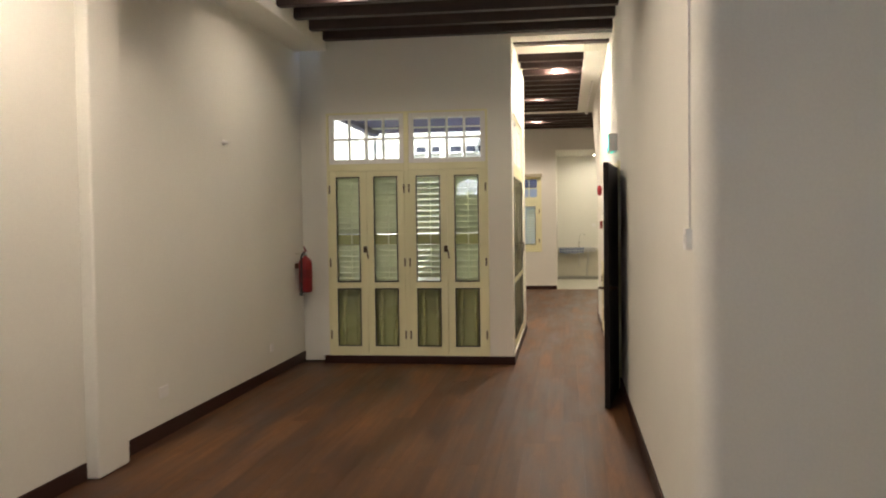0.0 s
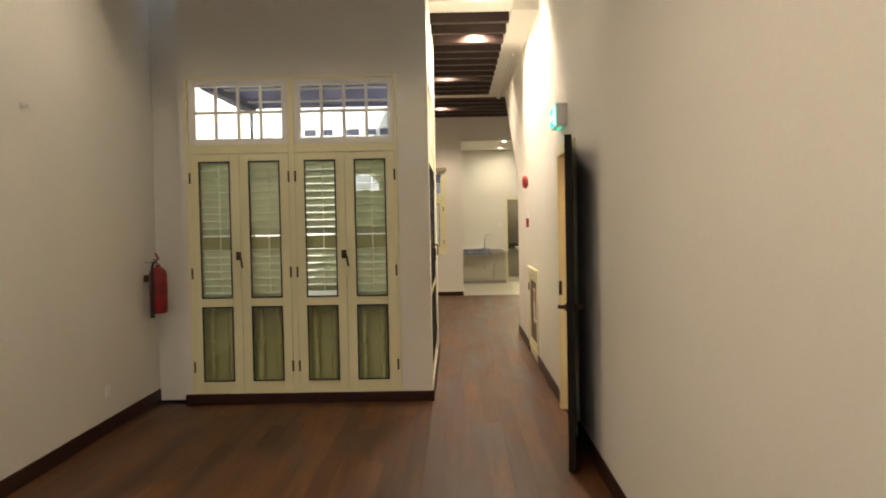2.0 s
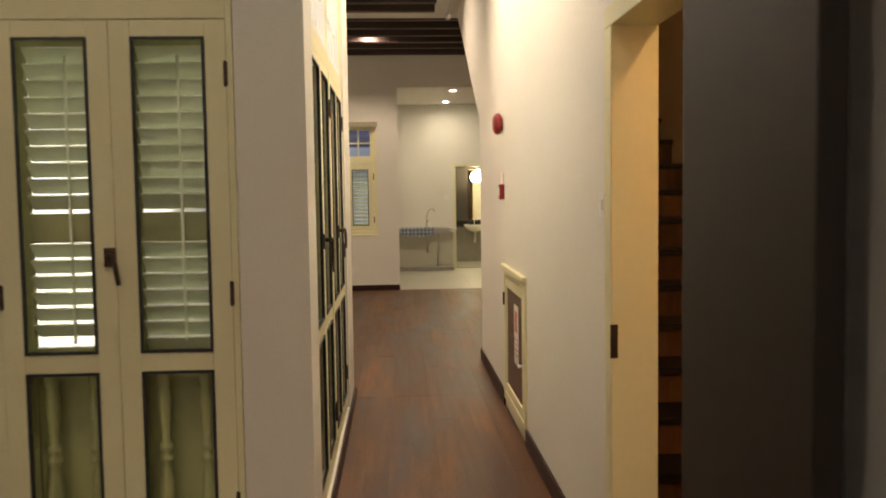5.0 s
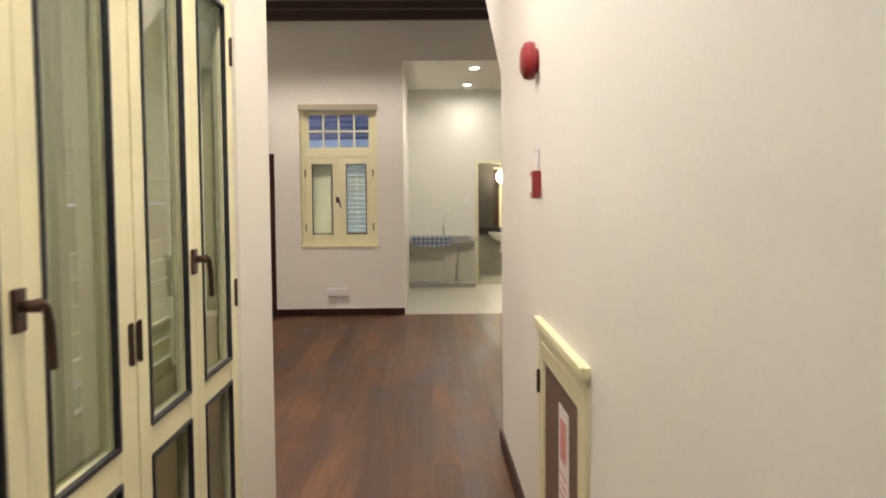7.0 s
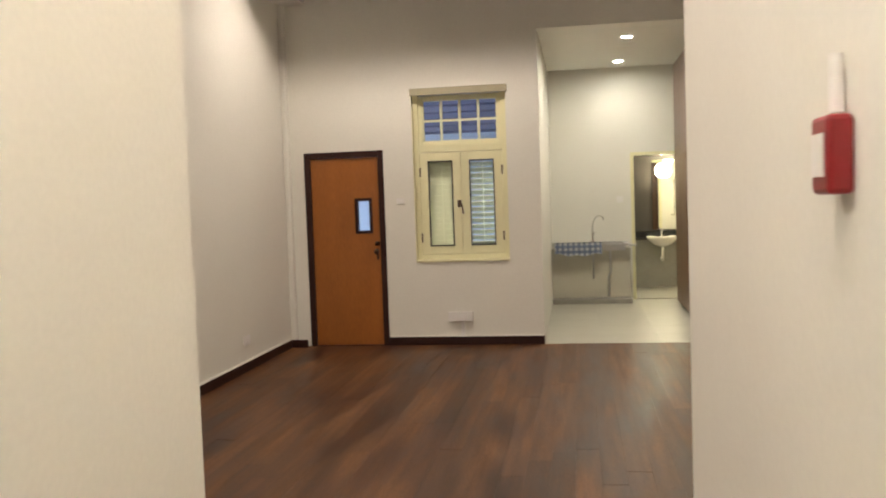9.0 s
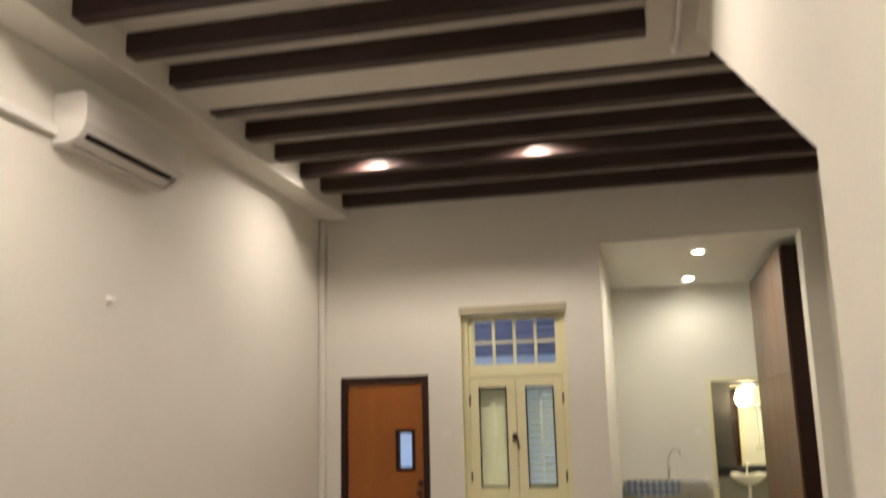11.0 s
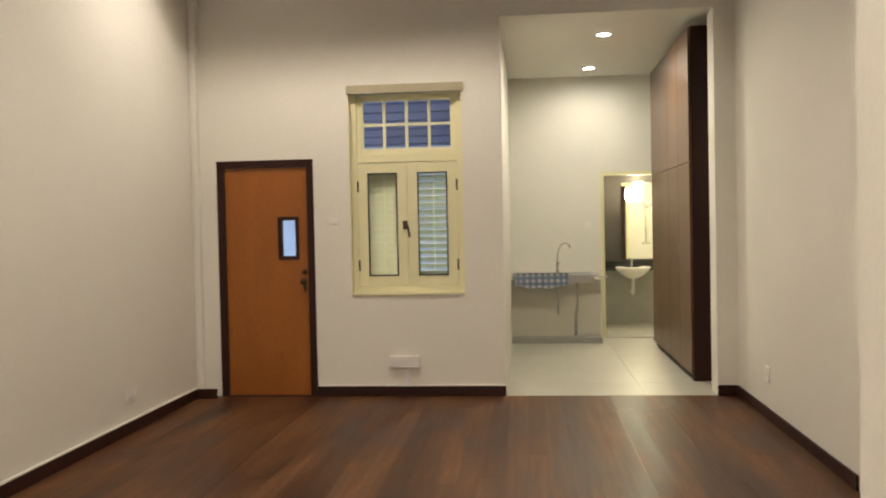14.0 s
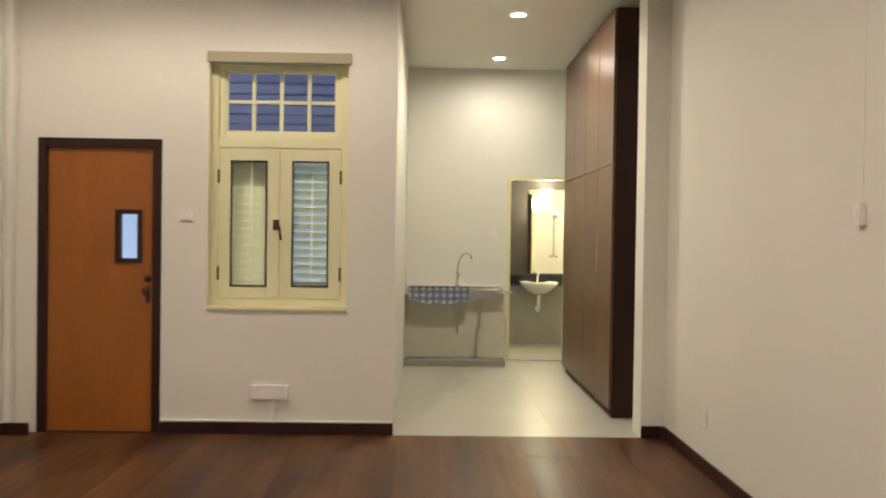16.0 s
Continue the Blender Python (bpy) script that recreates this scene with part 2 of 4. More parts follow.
def wall_with_holes(bm, axis, u0, u1, z0, z1, w0, w1, holes):
    """A wall along axis ('x' or 'y') from u0 to u1, thickness w0..w1, with holes (u0, u1, z0, z1) sorted along u."""
    def put(a, b, c, d):
        if b - a > 1e-4 and d - c > 1e-4:
            block(bm, *((a, b, w0, w1) if axis == "x" else (w0, w1, a, b)), c, d)
    at = u0
    for h0, h1, c, d in holes:
        put(at, h0, z0, z1)
        put(h0, h1, z0, c)
        put(h0, h1, d, z1)
        at = h1
    put(at, u1, z0, z1)
    return bm


# ---- floors ----
structure("floor_base", boxes((XL - 0.3, XRR + 0.3, YFRONT - 0.3, YE, -0.2, -0.02)), SKIRT, "dark underfloor beneath the boards", "floor")
structure("kitchen_floor_base", boxes((-0.4, 2.5, YE + 0.0, YK + 2.4, -0.2, -0.004)), GROUT, "grey grout bed under the kitchen tiles", "floor")

# ---- walls ----
structure("wall_left", boxes((XL - 0.2, XL, YFRONT, YW, 0, 4.3), (XL - 0.2, XL2, YW, YE + 0.2, 0, 4.3)), PLASTER, "cream-white plastered party wall", "wall")
pil = boxes((XL, -2.955, 3.42, 3.83, 0, ZC), bevel=0.015)
structure("pilaster_left", pil, PLASTER, "cream-white plastered pilaster on the party wall", "pilaster")
structure("pilaster_lightwell", boxes((XL, XLW - 0.001, YF + 0.2, YF + 0.5, 0, ZC), bevel=0.012), PLASTER, "cream-white pilaster beside the lightwell doors", "pilaster")
structure("pilaster_rear", boxes((XL2, -2.79, YE - 0.1, YE, 0, ZC), bevel=0.02), PLASTER, "cream-white pilaster in the rear corner", "pilaster")
structure("wall_plate_front", boxes((XL, -2.65, YFRONT, YF - 0.002, 3.68, ZC), bevel=0.01), PLASTER, "white plastered ledge carrying the beam ends", "ledge")
structure("wall_plate_rear", boxes((XL2, -2.57, YW, YE, 3.68, ZC), bevel=0.01), PLASTER, "white plastered ledge carrying the beam ends", "ledge")

DOOR_Y0, DOOR_Y1, DOOR_TOP = 6.80, 7.71, 2.20
bm = bmesh.new()
wall_with_holes(bm, "y", 2.0, YSTAIR, 0, ZC, XR, XR + 0.12, [(DOOR_Y0, DOOR_Y1, 0, DOOR_TOP), (9.95, 10.87, 0.12, 0.99)])
# the sloping part under the stair
prof = [(YSTAIR, 2.25), (15.7, ZC), (YSTAIR, ZC)]
a = [bm.verts.new((XR, y, z)) for y, z in prof]
b = [bm.verts.new((XR + 0.12, y, z)) for y, z in prof]
bm.faces.new(a)
bm.faces.new(b[::-1])
for k in range(3):
    bm.faces.new((a[k], a[(k + 1) % 3], b[(k + 1) % 3], b[k]))
structure("wall_corridor", bm, PLASTER, "cream-white corridor wall with a slanted end under the stair", "wall")
# the wall's rounded corner, and the face beside it that looks at the street windows
bm = boxes((XR, XR + 0.12, 1.8, 2.0, 0, ZC))
edge = [e for e in bm.edges if all(abs(v.co.x - XR) < 1e-4 and abs(v.co.y - 1.8) < 1e-4 for v in e.verts)]
bmesh.ops.bevel(bm, geom=edge, offset=0.115, segments=12, profile=0.5, affect="EDGES")
structure("wall_corner", bm, PLASTER, "cream-white rounded wall corner", "wall")
structure("wall_front_face", boxes((XR + 0.12, XRR, 1.8, 1.95, 0, ZC)), PLASTER, "white plastered wall face lit from the street windows", "wall")
structure("wall_front_right", boxes((XRR, XRR + 0.2, YFRONT, 1.95, 0, 4.2)), PLASTER, "white plastered side wall of the front room", "wall")
# stair soffit from the corridor wall to the right party wall
bm = bmesh.new()
q = [(XR + 0.12, YSTAIR, 2.25), (XRR, YSTAIR, 2.25), (XRR, 15.7, ZC), (XR + 0.12, 15.7, ZC)]
lo = [bm.verts.new(p) for p in q]
hi = [bm.verts.new((x, y, z + 0.12)) for x, y, z in q]
bm.faces.new(lo)
bm.faces.new(hi[::-1])
for k in range(4):
    bm.faces.new((lo[k], lo[(k + 1) % 4], hi[(k + 1) % 4], hi[k]))
structure("stair_soffit", bm, PLASTER, "white plastered sloping underside of the stair", "soffit")
structure("wall_under_stair", boxes((XR + 0.12, XRR, YSTAIR - 0.1, YSTAIR, 0, 2.45)), PLASTER, "white plastered wall closing the space under the stair", "wall")
structure("wall_rear_right", boxes((XRR, XRR + 0.2, 6.0, YE - 0.001, 0, 6.0)), PLASTER, "cream-white plastered rear side wall", "wall")

# lightwell front and side walls, with the openings of the door units
FX0, FX1 = -2.68, -0.775
SY0, SY1 = 8.43, 10.665
HEAD = 2.945
bm = bmesh.new()
wall_with_holes(bm, "x", XLW, XS, 0, ZC, YF, YF + 0.14, [(FX0, FX1, 0.085, HEAD)])
structure("wall_lightwell_front", bm, PLASTER, "white plastered lightwell wall round the glazed doors", "wall")
bm = bmesh.new()
wall_with_holes(bm, "y", YF + 0.14, YW, 0, ZC, XS - 0.14, XS, [(SY0, SY1, 0.085, HEAD)])
structure("wall_lightwell_side", bm, PLASTER, "white plastered lightwell wall along the corridor", "wall")
bm = bmesh.new()
wall_with_holes(bm, "x", XL2, XS - 0.14, 0, 4.6, YW - 0.15, YW, [])
structure("wall_lightwell_rear", bm, PLASTER, "white plastered wall between lightwell and rear room", "wall")
structure("wall_lightwell_left", boxes((XL, XLW - 0.002, YF + 0.5, YW - 0.15, -0.2, 2.35)), OUTWHITE, "white-painted party wall of the lightwell", "wall")
structure("lightwell_floor", boxes((XLW, XS - 0.14, YF + 0.14, YW, -0.25, -0.03)), CONCRETE, "grey concrete floor of the lightwell", "floor")

# end wall with the window and orange door, and the kitchen opening
WX0, WX1, WZ0, WZ1 = -1.448, -0.452, 0.90, 2.715
ODX0, ODX1, ODZ = -2.65, -1.775, 2.10
KX0, KX1, KZ = -0.11, 1.68, 3.275
bm = bmesh.new()
wall_with_holes(bm, "x", XL2, XRR + 0.5, 0, ZC, YE, YE + 0.24, [(ODX0, ODX1, 0, ODZ), (WX0, WX1, WZ0, WZ1), (KX0, KX1, 0, KZ)])
structure("wall_end", bm, PLASTER, "cream-white plastered end wall with window and kitchen opening", "wall")
structure("wall_kitchen_left", boxes((KX0 - 0.2, KX0 - 0.012, YE + 0.24, YK, 0, 3.7)), PLASTER, "white plastered kitchen side wall", "wall")
structure("wall_kitchen_right", boxes((2.22, 2.4, YE + 0.24, YK + 2.2, 0, 3.7)), PLASTER, "white plastered kitchen side wall", "wall")
BX0, BX1, BZ = 1.085, 1.72, 2.10
bm = bmesh.new()
wall_with_holes(bm, "x", KX0 - 0.2, 2.22, 0, 3.7, YK, YK + 0.12, [(BX0, BX1, 0, BZ)])
structure("wall_kitchen_back", bm, PLASTER, "white plastered kitchen back wall with the bathroom doorway", "wall")
structure("kitchen_ceiling", boxes((KX0 - 0.2, 2.4, YE + 0.24, YK + 2.4, 3.38, 3.55)), CEILING, "plain white kitchen ceiling", "ceiling")

# street front, behind the walk's start
bm = bmesh.new()
wall_with_holes(bm, "x", XL - 0.2, XRR + 0.2, 0, 4.2, YFRONT - 0.2, YFRONT, [(-2.75, -1.95, 0.3, 2.8), (-1.6, -0.8, 0.3, 2.8), (-0.45, 0.35, 0.3, 2.8), (0.7, 1.5, 0.3, 2.8)])
structure("wall_street_front", bm, PLASTER, "white plastered street front with tall windows", "wall")

# ceilings
bm = bmesh.new()
block(bm, XL - 0.2, XR + 0.12, YFRONT - 0.2, YF + 0.14, ZC, ZC + 0.15)
block(bm, XR + 0.12, XRR + 0.2, YFRONT - 0.2, 1.95, ZC, ZC + 0.15)
block(bm, XS - 0.14, XR + 0.2, YF + 0.14, YW, ZC, ZC + 0.15)
block(bm, XL - 0.2, XRR + 0.2, YW, YE + 0.25, ZC + 0.001, ZC + 0.15)
structure("ceiling", bm, CEILING, "white boarded ceiling above dark beams", "ceiling")
bm = boxes((0.36, XR, 9.35, 15.43, ZB + 0.012, ZC), (XS, 0.36, 9.12, 9.6, ZB + 0.06, ZC), (XS, XR, YF, 8.42, ZB - 0.02, ZC))
structure("trimmer_beam_corridor", bm, CEILING, "white plastered trimmer beam beside the dark joists", "beam")
structure("trimmer_beam_rear", boxes((-2.57, XR + 0.1, 15.43, 15.80, ZB + 0.012, ZC)), CEILING, "white plastered cross beam between the dark joists", "beam")


def joist(x0, x1, y, w=0.115):
    bm = boxes((x0, x1, y - w / 2, y + w / 2, ZB, ZC - 0.002), bevel=0.008)
    ob = structure("ceiling_joist", bm, BEAM, "dark-stained timber ceiling joist", "joist")
    ob["group"] = "ceiling joists"


for k in range(22):
    joist(-2.65, XR if 7.97 - 0.54 * k > 1.7 else XRR, 7.97 - 0.54 * k)
joist(XS, XR, 8.72, 0.16)
for y in (9.85, 10.4, 10.98):
    joist(XS, 0.36, y)
for y in (11.48, 11.96, 12.44, 12.92, 13.41, 13.90, 14.385, 14.88, 15.355):
    joist(-2.57, 0.36, y)
for y in (15.895, 16.45, 16.99, 17.53, 18.03, 18.64):
    joist(-2.57, XRR, y)
# unseen slab added outside, blocks direct sun from the street windows
structure("sun_block_slab", boxes((XL - 0.2, XRR + 0.2, YFRONT - 3.2, YFRONT - 0.2, 3.0, 3.12)), CONCRETE, "unseen concrete slab added to keep sun off the street windows", "awning")


# ---- skirting ----
def skirt(name, *row):
    structure(name, boxes(row, bevel=0.006), SKIRT, "dark-stained timber skirting board", "skirting")


SK = 0.115
skirt("baseboard_left_front", XL, XL + 0.016, 3.84, YF + 0.199, 0, SK)
skirt("baseboard_left_near", XL, XL + 0.016, YFRONT, 3.41, 0, SK)
skirt("baseboard_left_rear", XL2, XL2 + 0.016, YW + 0.01, YE - 0.12, 0, SK - 0.028)
skirt("baseboard_rear_pilaster", XL2, ODX0 - 0.005, YE - 0.117, YE - 0.101, 0, SK - 0.028)
skirt("baseboard_lightwell", XLW, XS + 0.016, YF - 0.017, YF - 0.001, 0, SK - 0.02)
skirt("baseboard_lightwell_side", XS + 0.001, XS + 0.016, YF, YW, 0, SK - 0.02)
skirt("baseboard_end", ODX1 + 0.002, KX0, YE - 0.017, YE - 0.001, 0, SK - 0.028)
skirt("baseboard_corridor_near", XR - 0.016, XR - 0.001, 1.87, DOOR_Y0 - 0.05, 0, SK)
skirt("baseboard_corridor_mid", XR - 0.016, XR - 0.001, DOOR_Y1 + 0.06, 9.88, 0, SK)
skirt("baseboard_corridor_far", XR - 0.016, XR - 0.001, 10.94, YSTAIR, 0, SK)
structure("plaster_bead_left", boxes((XL2 - 0.002, XL2 + 0.019, YW + 0.01, YE - 0.12, SK - 0.028, SK - 0.012), bevel=0.006), PLASTER, "white plaster edge over the skirting", "trim")
structure("plaster_bead_end", boxes((ODX1 + 0.002, KX0, YE - 0.02, YE + 0.002, SK - 0.028, SK - 0.014), bevel=0.006), PLASTER, "white plaster edge over the skirting", "trim")
skirt("baseboard_rear_right", XRR - 0.016, XRR - 0.001, 16.1, YE - 0.001, 0, SK - 0.028)
skirt("baseboard_opening", KX1, XRR - 0.018, YE - 0.017, YE - 0.001, 0, SK - 0.028)


# ---- glazed doors, shutters and transoms of the lightwell ----
def glazed_leaf(at, name, label, w, h, lights, stile, handle, hinge_side, hinge_z, handle_z, group):
    """A leaf with its foot's middle at the origin; the room is on the side of -y. lights: (z0, z1) of each pane."""
    t = thing(name, at, label, "door" if h > 1.6 else "window", group)
    g0, g1 = -w / 2 + stile, w / 2 - stile
    rows = [(-w / 2, g0, -0.022, 0.022, 0, h), (g1, w / 2, -0.022, 0.022, 0, h)]
    zs = [0] + [z for pair in lights for z in pair] + [h]
    for z0, z1 in zip(zs[::2], zs[1::2]):
        rows.append((g0, g1, -0.021, 0.021, z0, z1))
    part("leaf_frame", boxes(*rows, bevel=0.003), CREAM, t)
    for z0, z1 in lights:
        f = 0.011
        part("bead", boxes((g0, g0 + f, -0.027, -0.012, z0, z1), (g1 - f, g1, -0.027, -0.012, z0, z1),
                           (g0 + f, g1 - f, -0.026, -0.012, z0, z0 + f), (g0 + f, g1 - f, -0.026, -0.012, z1 - f, z1)), GASKET, t, "black rubber glazing bead")
        pane("pane", boxes((g0 + 0.001, g1 - 0.001, -0.004, 0.001, z0 + 0.001, z1 - 0.001)), t)
    for z in hinge_z:
        x = hinge_side * (w / 2 - 0.002)
        bm = rod(bmesh.new(), (x, -0.028, z), (x, -0.028, z + 0.1), 0.005)
        block(bm, x - 0.008, x + 0.008, -0.026, -0.021, z + 0.004, z + 0.096)
        part("hinge", bm, BRONZE, t, "dark bronze butt hinge")
    if handle:
        x = handle * (w / 2 - 0.022)
        p = part("handle", boxes((x - 0.022, x + 0.022, -0.032, -0.022, handle_z - 0.045, handle_z + 0.03), bevel=0.003), BRONZE, t, "dark bronze casement handle")
        bm = rod(bmesh.new(), (x, -0.03, handle_z), (x, -0.066, handle_z), 0.011)
        tube(bm, [(x - 0.004, -0.062, handle_z + 0.006), (x + 0.018, -0.064, handle_z), (x + 0.03, -0.066, handle_z - 0.03), (x + 0.036, -0.066, handle_z - 0.075), (x + 0.042, -0.064, handle_z - 0.115)], 0.0085)
        part("lever", bm, BRONZE, p, smooth=True)
    return t


def shutter(at, w, h, solid, tilt=32, group="", rail=True, paint=None):
    """A louvred shutter outside the glass: slats above height solid, a panel below."""
    t = thing("louvred_shutter", at, "pale green louvred timber shutter behind the glass", "shutter", group)
    part("shutter_frame", boxes((-w / 2, -w / 2 + 0.05, -0.018, 0.018, 0, h), (w / 2 - 0.05, w / 2, -0.018, 0.018, 0, h),
                                (-w / 2 + 0.05, w / 2 - 0.05, -0.017, 0.017, 0, 0.07), (-w / 2 + 0.05, w / 2 - 0.05, -0.017, 0.017, h - 0.06, h),
                                (-w / 2 + 0.05, w / 2 - 0.05, -0.017, 0.017, solid - 0.04, solid + (0.058 if abs(tilt) < 47 and rail else 0.03))), SHUTTER, t)
    if solid > 0.2:
        part("panel", boxes((-w / 2 + 0.05, w / 2 - 0.05, -0.006, 0.006, 0.07, solid - 0.04)), SHUTTER, t)
    part("tilt_rod", boxes((-0.006, 0.006, -0.05, -0.038, solid + 0.08, h - 0.1), bevel=0.002), LITSLAT, t)
    sl = bmesh.new()
    hw = 0.042 if rail else 0.039
    block(sl, -w / 2 + 0.05, w / 2 - 0.05, -hw, hw, -0.0045, 0.0045, bevel=0.002)
    bmesh.ops.rotate(sl, cent=(0, 0, 0), matrix=Matrix.Rotation(radians(-tilt), 3, "X"), verts=sl.verts)
    me = mesh("slat", sl, paint or LITSLAT)
    z0, z1 = solid + 0.03, h - 0.06
    n = int((z1 - z0) / (0.066 if rail else 0.058))
    pitch = (z1 - z0) / n
    mid = int(0.41 * n)
    if rail:
        part("middle_rail", boxes((-w / 2 + 0.05, w / 2 - 0.05, -0.016, 0.016, z0 + pitch * mid, z0 + pitch * (mid + 1.8)), bevel=0.002), SHUTTER, t)
    for k in range(1 if abs(tilt) < 47 and rail else 0, n):
        if not rail or k not in (mid, mid + 1):
            o = new("slat", me)
            o.parent, o.location = t, (0, 0, z0 + pitch * (k + 0.5))
    return t


def transom(at, w, h, cols, rows_n, label, mat=None):
    """A fixed light of small panes; the foot's middle at the origin."""
    mat = mat or CREAM
    t = thing("transom_window", at, label, "window", "transom windows")
    f = 0.042
    part("window_frame", boxes((-w / 2, -w / 2 + f, -0.035, 0.035, 0, h), (w / 2 - f, w / 2, -0.035, 0.035, 0, h),
                               (-w / 2 + f, w / 2 - f, -0.034, 0.034, 0, f), (-w / 2 + f, w / 2 - f, -0.034, 0.034, h - f, h), bevel=0.004), mat, t)
    g = f + 0.013
    part("frame_bead", boxes((-w / 2 + f, -w / 2 + g, -0.02, 0.02, f, h - f), (w / 2 - g, w / 2 - f, -0.02, 0.02, f, h - f),
                             (-w / 2 + g, w / 2 - g, -0.019, 0.019, f, g), (-w / 2 + g, w / 2 - g, -0.019, 0.019, h - g, h - f)), mat, t)
    pw, ph = (w - 2 * f) / cols, (h - 2 * f) / rows_n
    for c in range(1, cols):
        x = -w / 2 + f + pw * c
        part("glazing_bar", boxes((x - 0.013, x + 0.013, -0.02, 0.015, f, h - f), bevel=0.003), mat, t)
    for r in range(1, rows_n):
        z = f + ph * r
        part("glazing_bar", boxes((-w / 2 + f, w / 2 - f, -0.018, 0.013, z - 0.012, z + 0.012), bevel=0.003), mat, t)
    for c in range(cols):
        for r in range(rows_n):
            x, z = -w / 2 + f + pw * c, f + ph * r
            pane("pane", boxes((x + 0.001, x + pw - 0.001, 0.0, 0.004, z + 0.001, z + ph - 0.001)), t)
    return t


def baluster(at):
    t = thing("baluster", at, "pale green turned baluster behind the glazed doors", "baluster", "balusters of the lightwell")
    prof = [(0.027, 0), (0.027, 0.06), (0.013, 0.075), (0.021, 0.15), (0.03, 0.24), (0.026, 0.31), (0.014, 0.365), (0.026, 0.378), (0.028, 0.388), (0.026, 0.398), (0.013, 0.41),
            (0.026, 0.425), (0.028, 0.435), (0.026, 0.445), (0.014, 0.46), (0.017, 0.5), (0.025, 0.58), (0.028, 0.64), (0.02, 0.69), (0.027, 0.7), (0.027, 0.76)]
    part("shaft", lathe(bmesh.new(), prof, seg=14), SHUTTER, t, smooth=True)
    return t


def door_unit(m, tag, W, tilts):
    """Frame, four glazed leaves, two transoms, shutters and balusters; origin at the floor, at the unit's left end in the wall's face."""
    lw = W / 4 - 0.028
    fr = boxes((0, 0.025, 0, 0.18, 0.085, HEAD), (W - 0.025, W, 0, 0.18, 0.085, HEAD), (W / 2 - 0.027, W / 2 + 0.027, 0.004, 0.12, 0.085, HEAD),
               (0.025, W / 2 - 0.027, 0.002, 0.12, 2.265, 2.345), (W / 2 + 0.027, W - 0.025, 0.002, 0.12, 2.265, 2.345),
               (0.025, W / 2 - 0.027, 0.0, 0.18, 0.085, 0.1), (W / 2 + 0.027, W - 0.025, 0.0, 0.18, 0.085, 0.1),
               (0.025, W / 2 - 0.027, 0.002, 0.12, HEAD - 0.02, HEAD), (W / 2 + 0.027, W - 0.025, 0.002, 0.12, HEAD - 0.02, HEAD), bevel=0.003)
    o = structure("door_frame_" + tag, fr, CREAM, "cream-painted timber frame of the lightwell doors", "door frame")
    o.matrix_world = m
    for half in (0, 1):
        c = (0.025 + W / 2 - 0.027) / 2 if half == 0 else (W - 0.025 + W / 2 + 0.027) / 2
        for s in (-1, 1):
            glazed_leaf(m @ Matrix.Translation((c + s * (lw / 2 + 0.001), 0.022, 0.101)), "glazed_door", "cream-painted glazed door leaf with two panes, closed", lw, 2.16,
                        [(0.105, 0.785), (0.86, 2.095)], 0.082, 1 if s < 0 else 0, s, (0.19, 1.04, 1.9), 1.25, "glazed doors of the lightwell")
            shutter(m @ Matrix.Translation((c + s * (lw / 2 + 0.001), 0.2, 0.0)), lw, 2.25, 0.9, tilts[half * 2 + (s > 0)], group="shutters of the lightwell", paint=SIDESLAT if tag == "side" else LITSLAT)
        transom(m @ Matrix.Translation((c, 0.045, 2.346)), W / 2 - 0.056, HEAD - 2.367, 4, 2, "transom window of eight small panes, paint whitened for daylight glare", GLAREGLOSS)
        for k in range(4):
            baluster(m @ Matrix.Translation((c + (-1 if k < 2 else 1) * lw / 2 + (-0.082 if k % 2 == 0 else 0.088), 0.1, 0.12)))
    return o


door_unit(pose(FX0 + 0.0025, YF - 0.006, 0), "front", 1.90, (47, 54, 41, 48))
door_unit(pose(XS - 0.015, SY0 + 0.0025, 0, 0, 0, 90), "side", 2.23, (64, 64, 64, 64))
structure("balustrade_rail_front", boxes((FX0 + 0.03, FX1 - 0.03, YF + 0.075, YF + 0.12, 0.881, 0.92), (FX0 + 0.03, FX1 - 0.03, YF + 0.075, YF + 0.12, 0.1, 0.119)), SHUTTER, "pale green handrail over the balusters", "rail")
structure("balustrade_rail_side", boxes((XS - 0.12, XS - 0.075, SY0 + 0.03, SY1 - 0.03, 0.881, 0.92), (XS - 0.12, XS - 0.075, SY0 + 0.03, SY1 - 0.03, 0.1, 0.119)), SHUTTER, "pale green handrail over the balusters", "rail")

# eave of the front roof over the lightwell, seen from below through the transoms
eave = thing("eave", (XLW, YF + 0.141, 3.32), "dark timber eave with battens over the lightwell", "eave")


def slope(bm, pts, d):
    lo = [bm.verts.new(p) for p in pts]
    hi = [bm.verts.new((x, y, z + d)) for x, y, z in pts]
    bm.faces.new(lo)
    bm.faces.new(hi[::-1])
    for k in range(len(pts)):
        bm.faces.new((lo[k], lo[(k + 1) % len(pts)], hi[(k + 1) % len(pts)], hi[k]))
    return bm


part("boarding", slope(bmesh.new(), [(0.003, 0, 0), (0.003, 0.55, -0.278), (0.38, 0.95, -0.48), (2.09, 0.95, -0.48), (2.09, 0, 0)], 0.03), SKYLITEAVE, eave)
part("hip_rafter", slope(bmesh.new(), [(0.003, 0.5, -0.325), (0.003, 0.58, -0.365), (0.36, 0.96, -0.55), (0.46, 0.96, -0.55)], 0.07), PURLIN, eave, "dark purple-grey hip rafter")
part("fascia", boxes((0.42, 2.09, 0.951, 0.975, -0.515, -0.43)), SKYLITEAVE, eave)
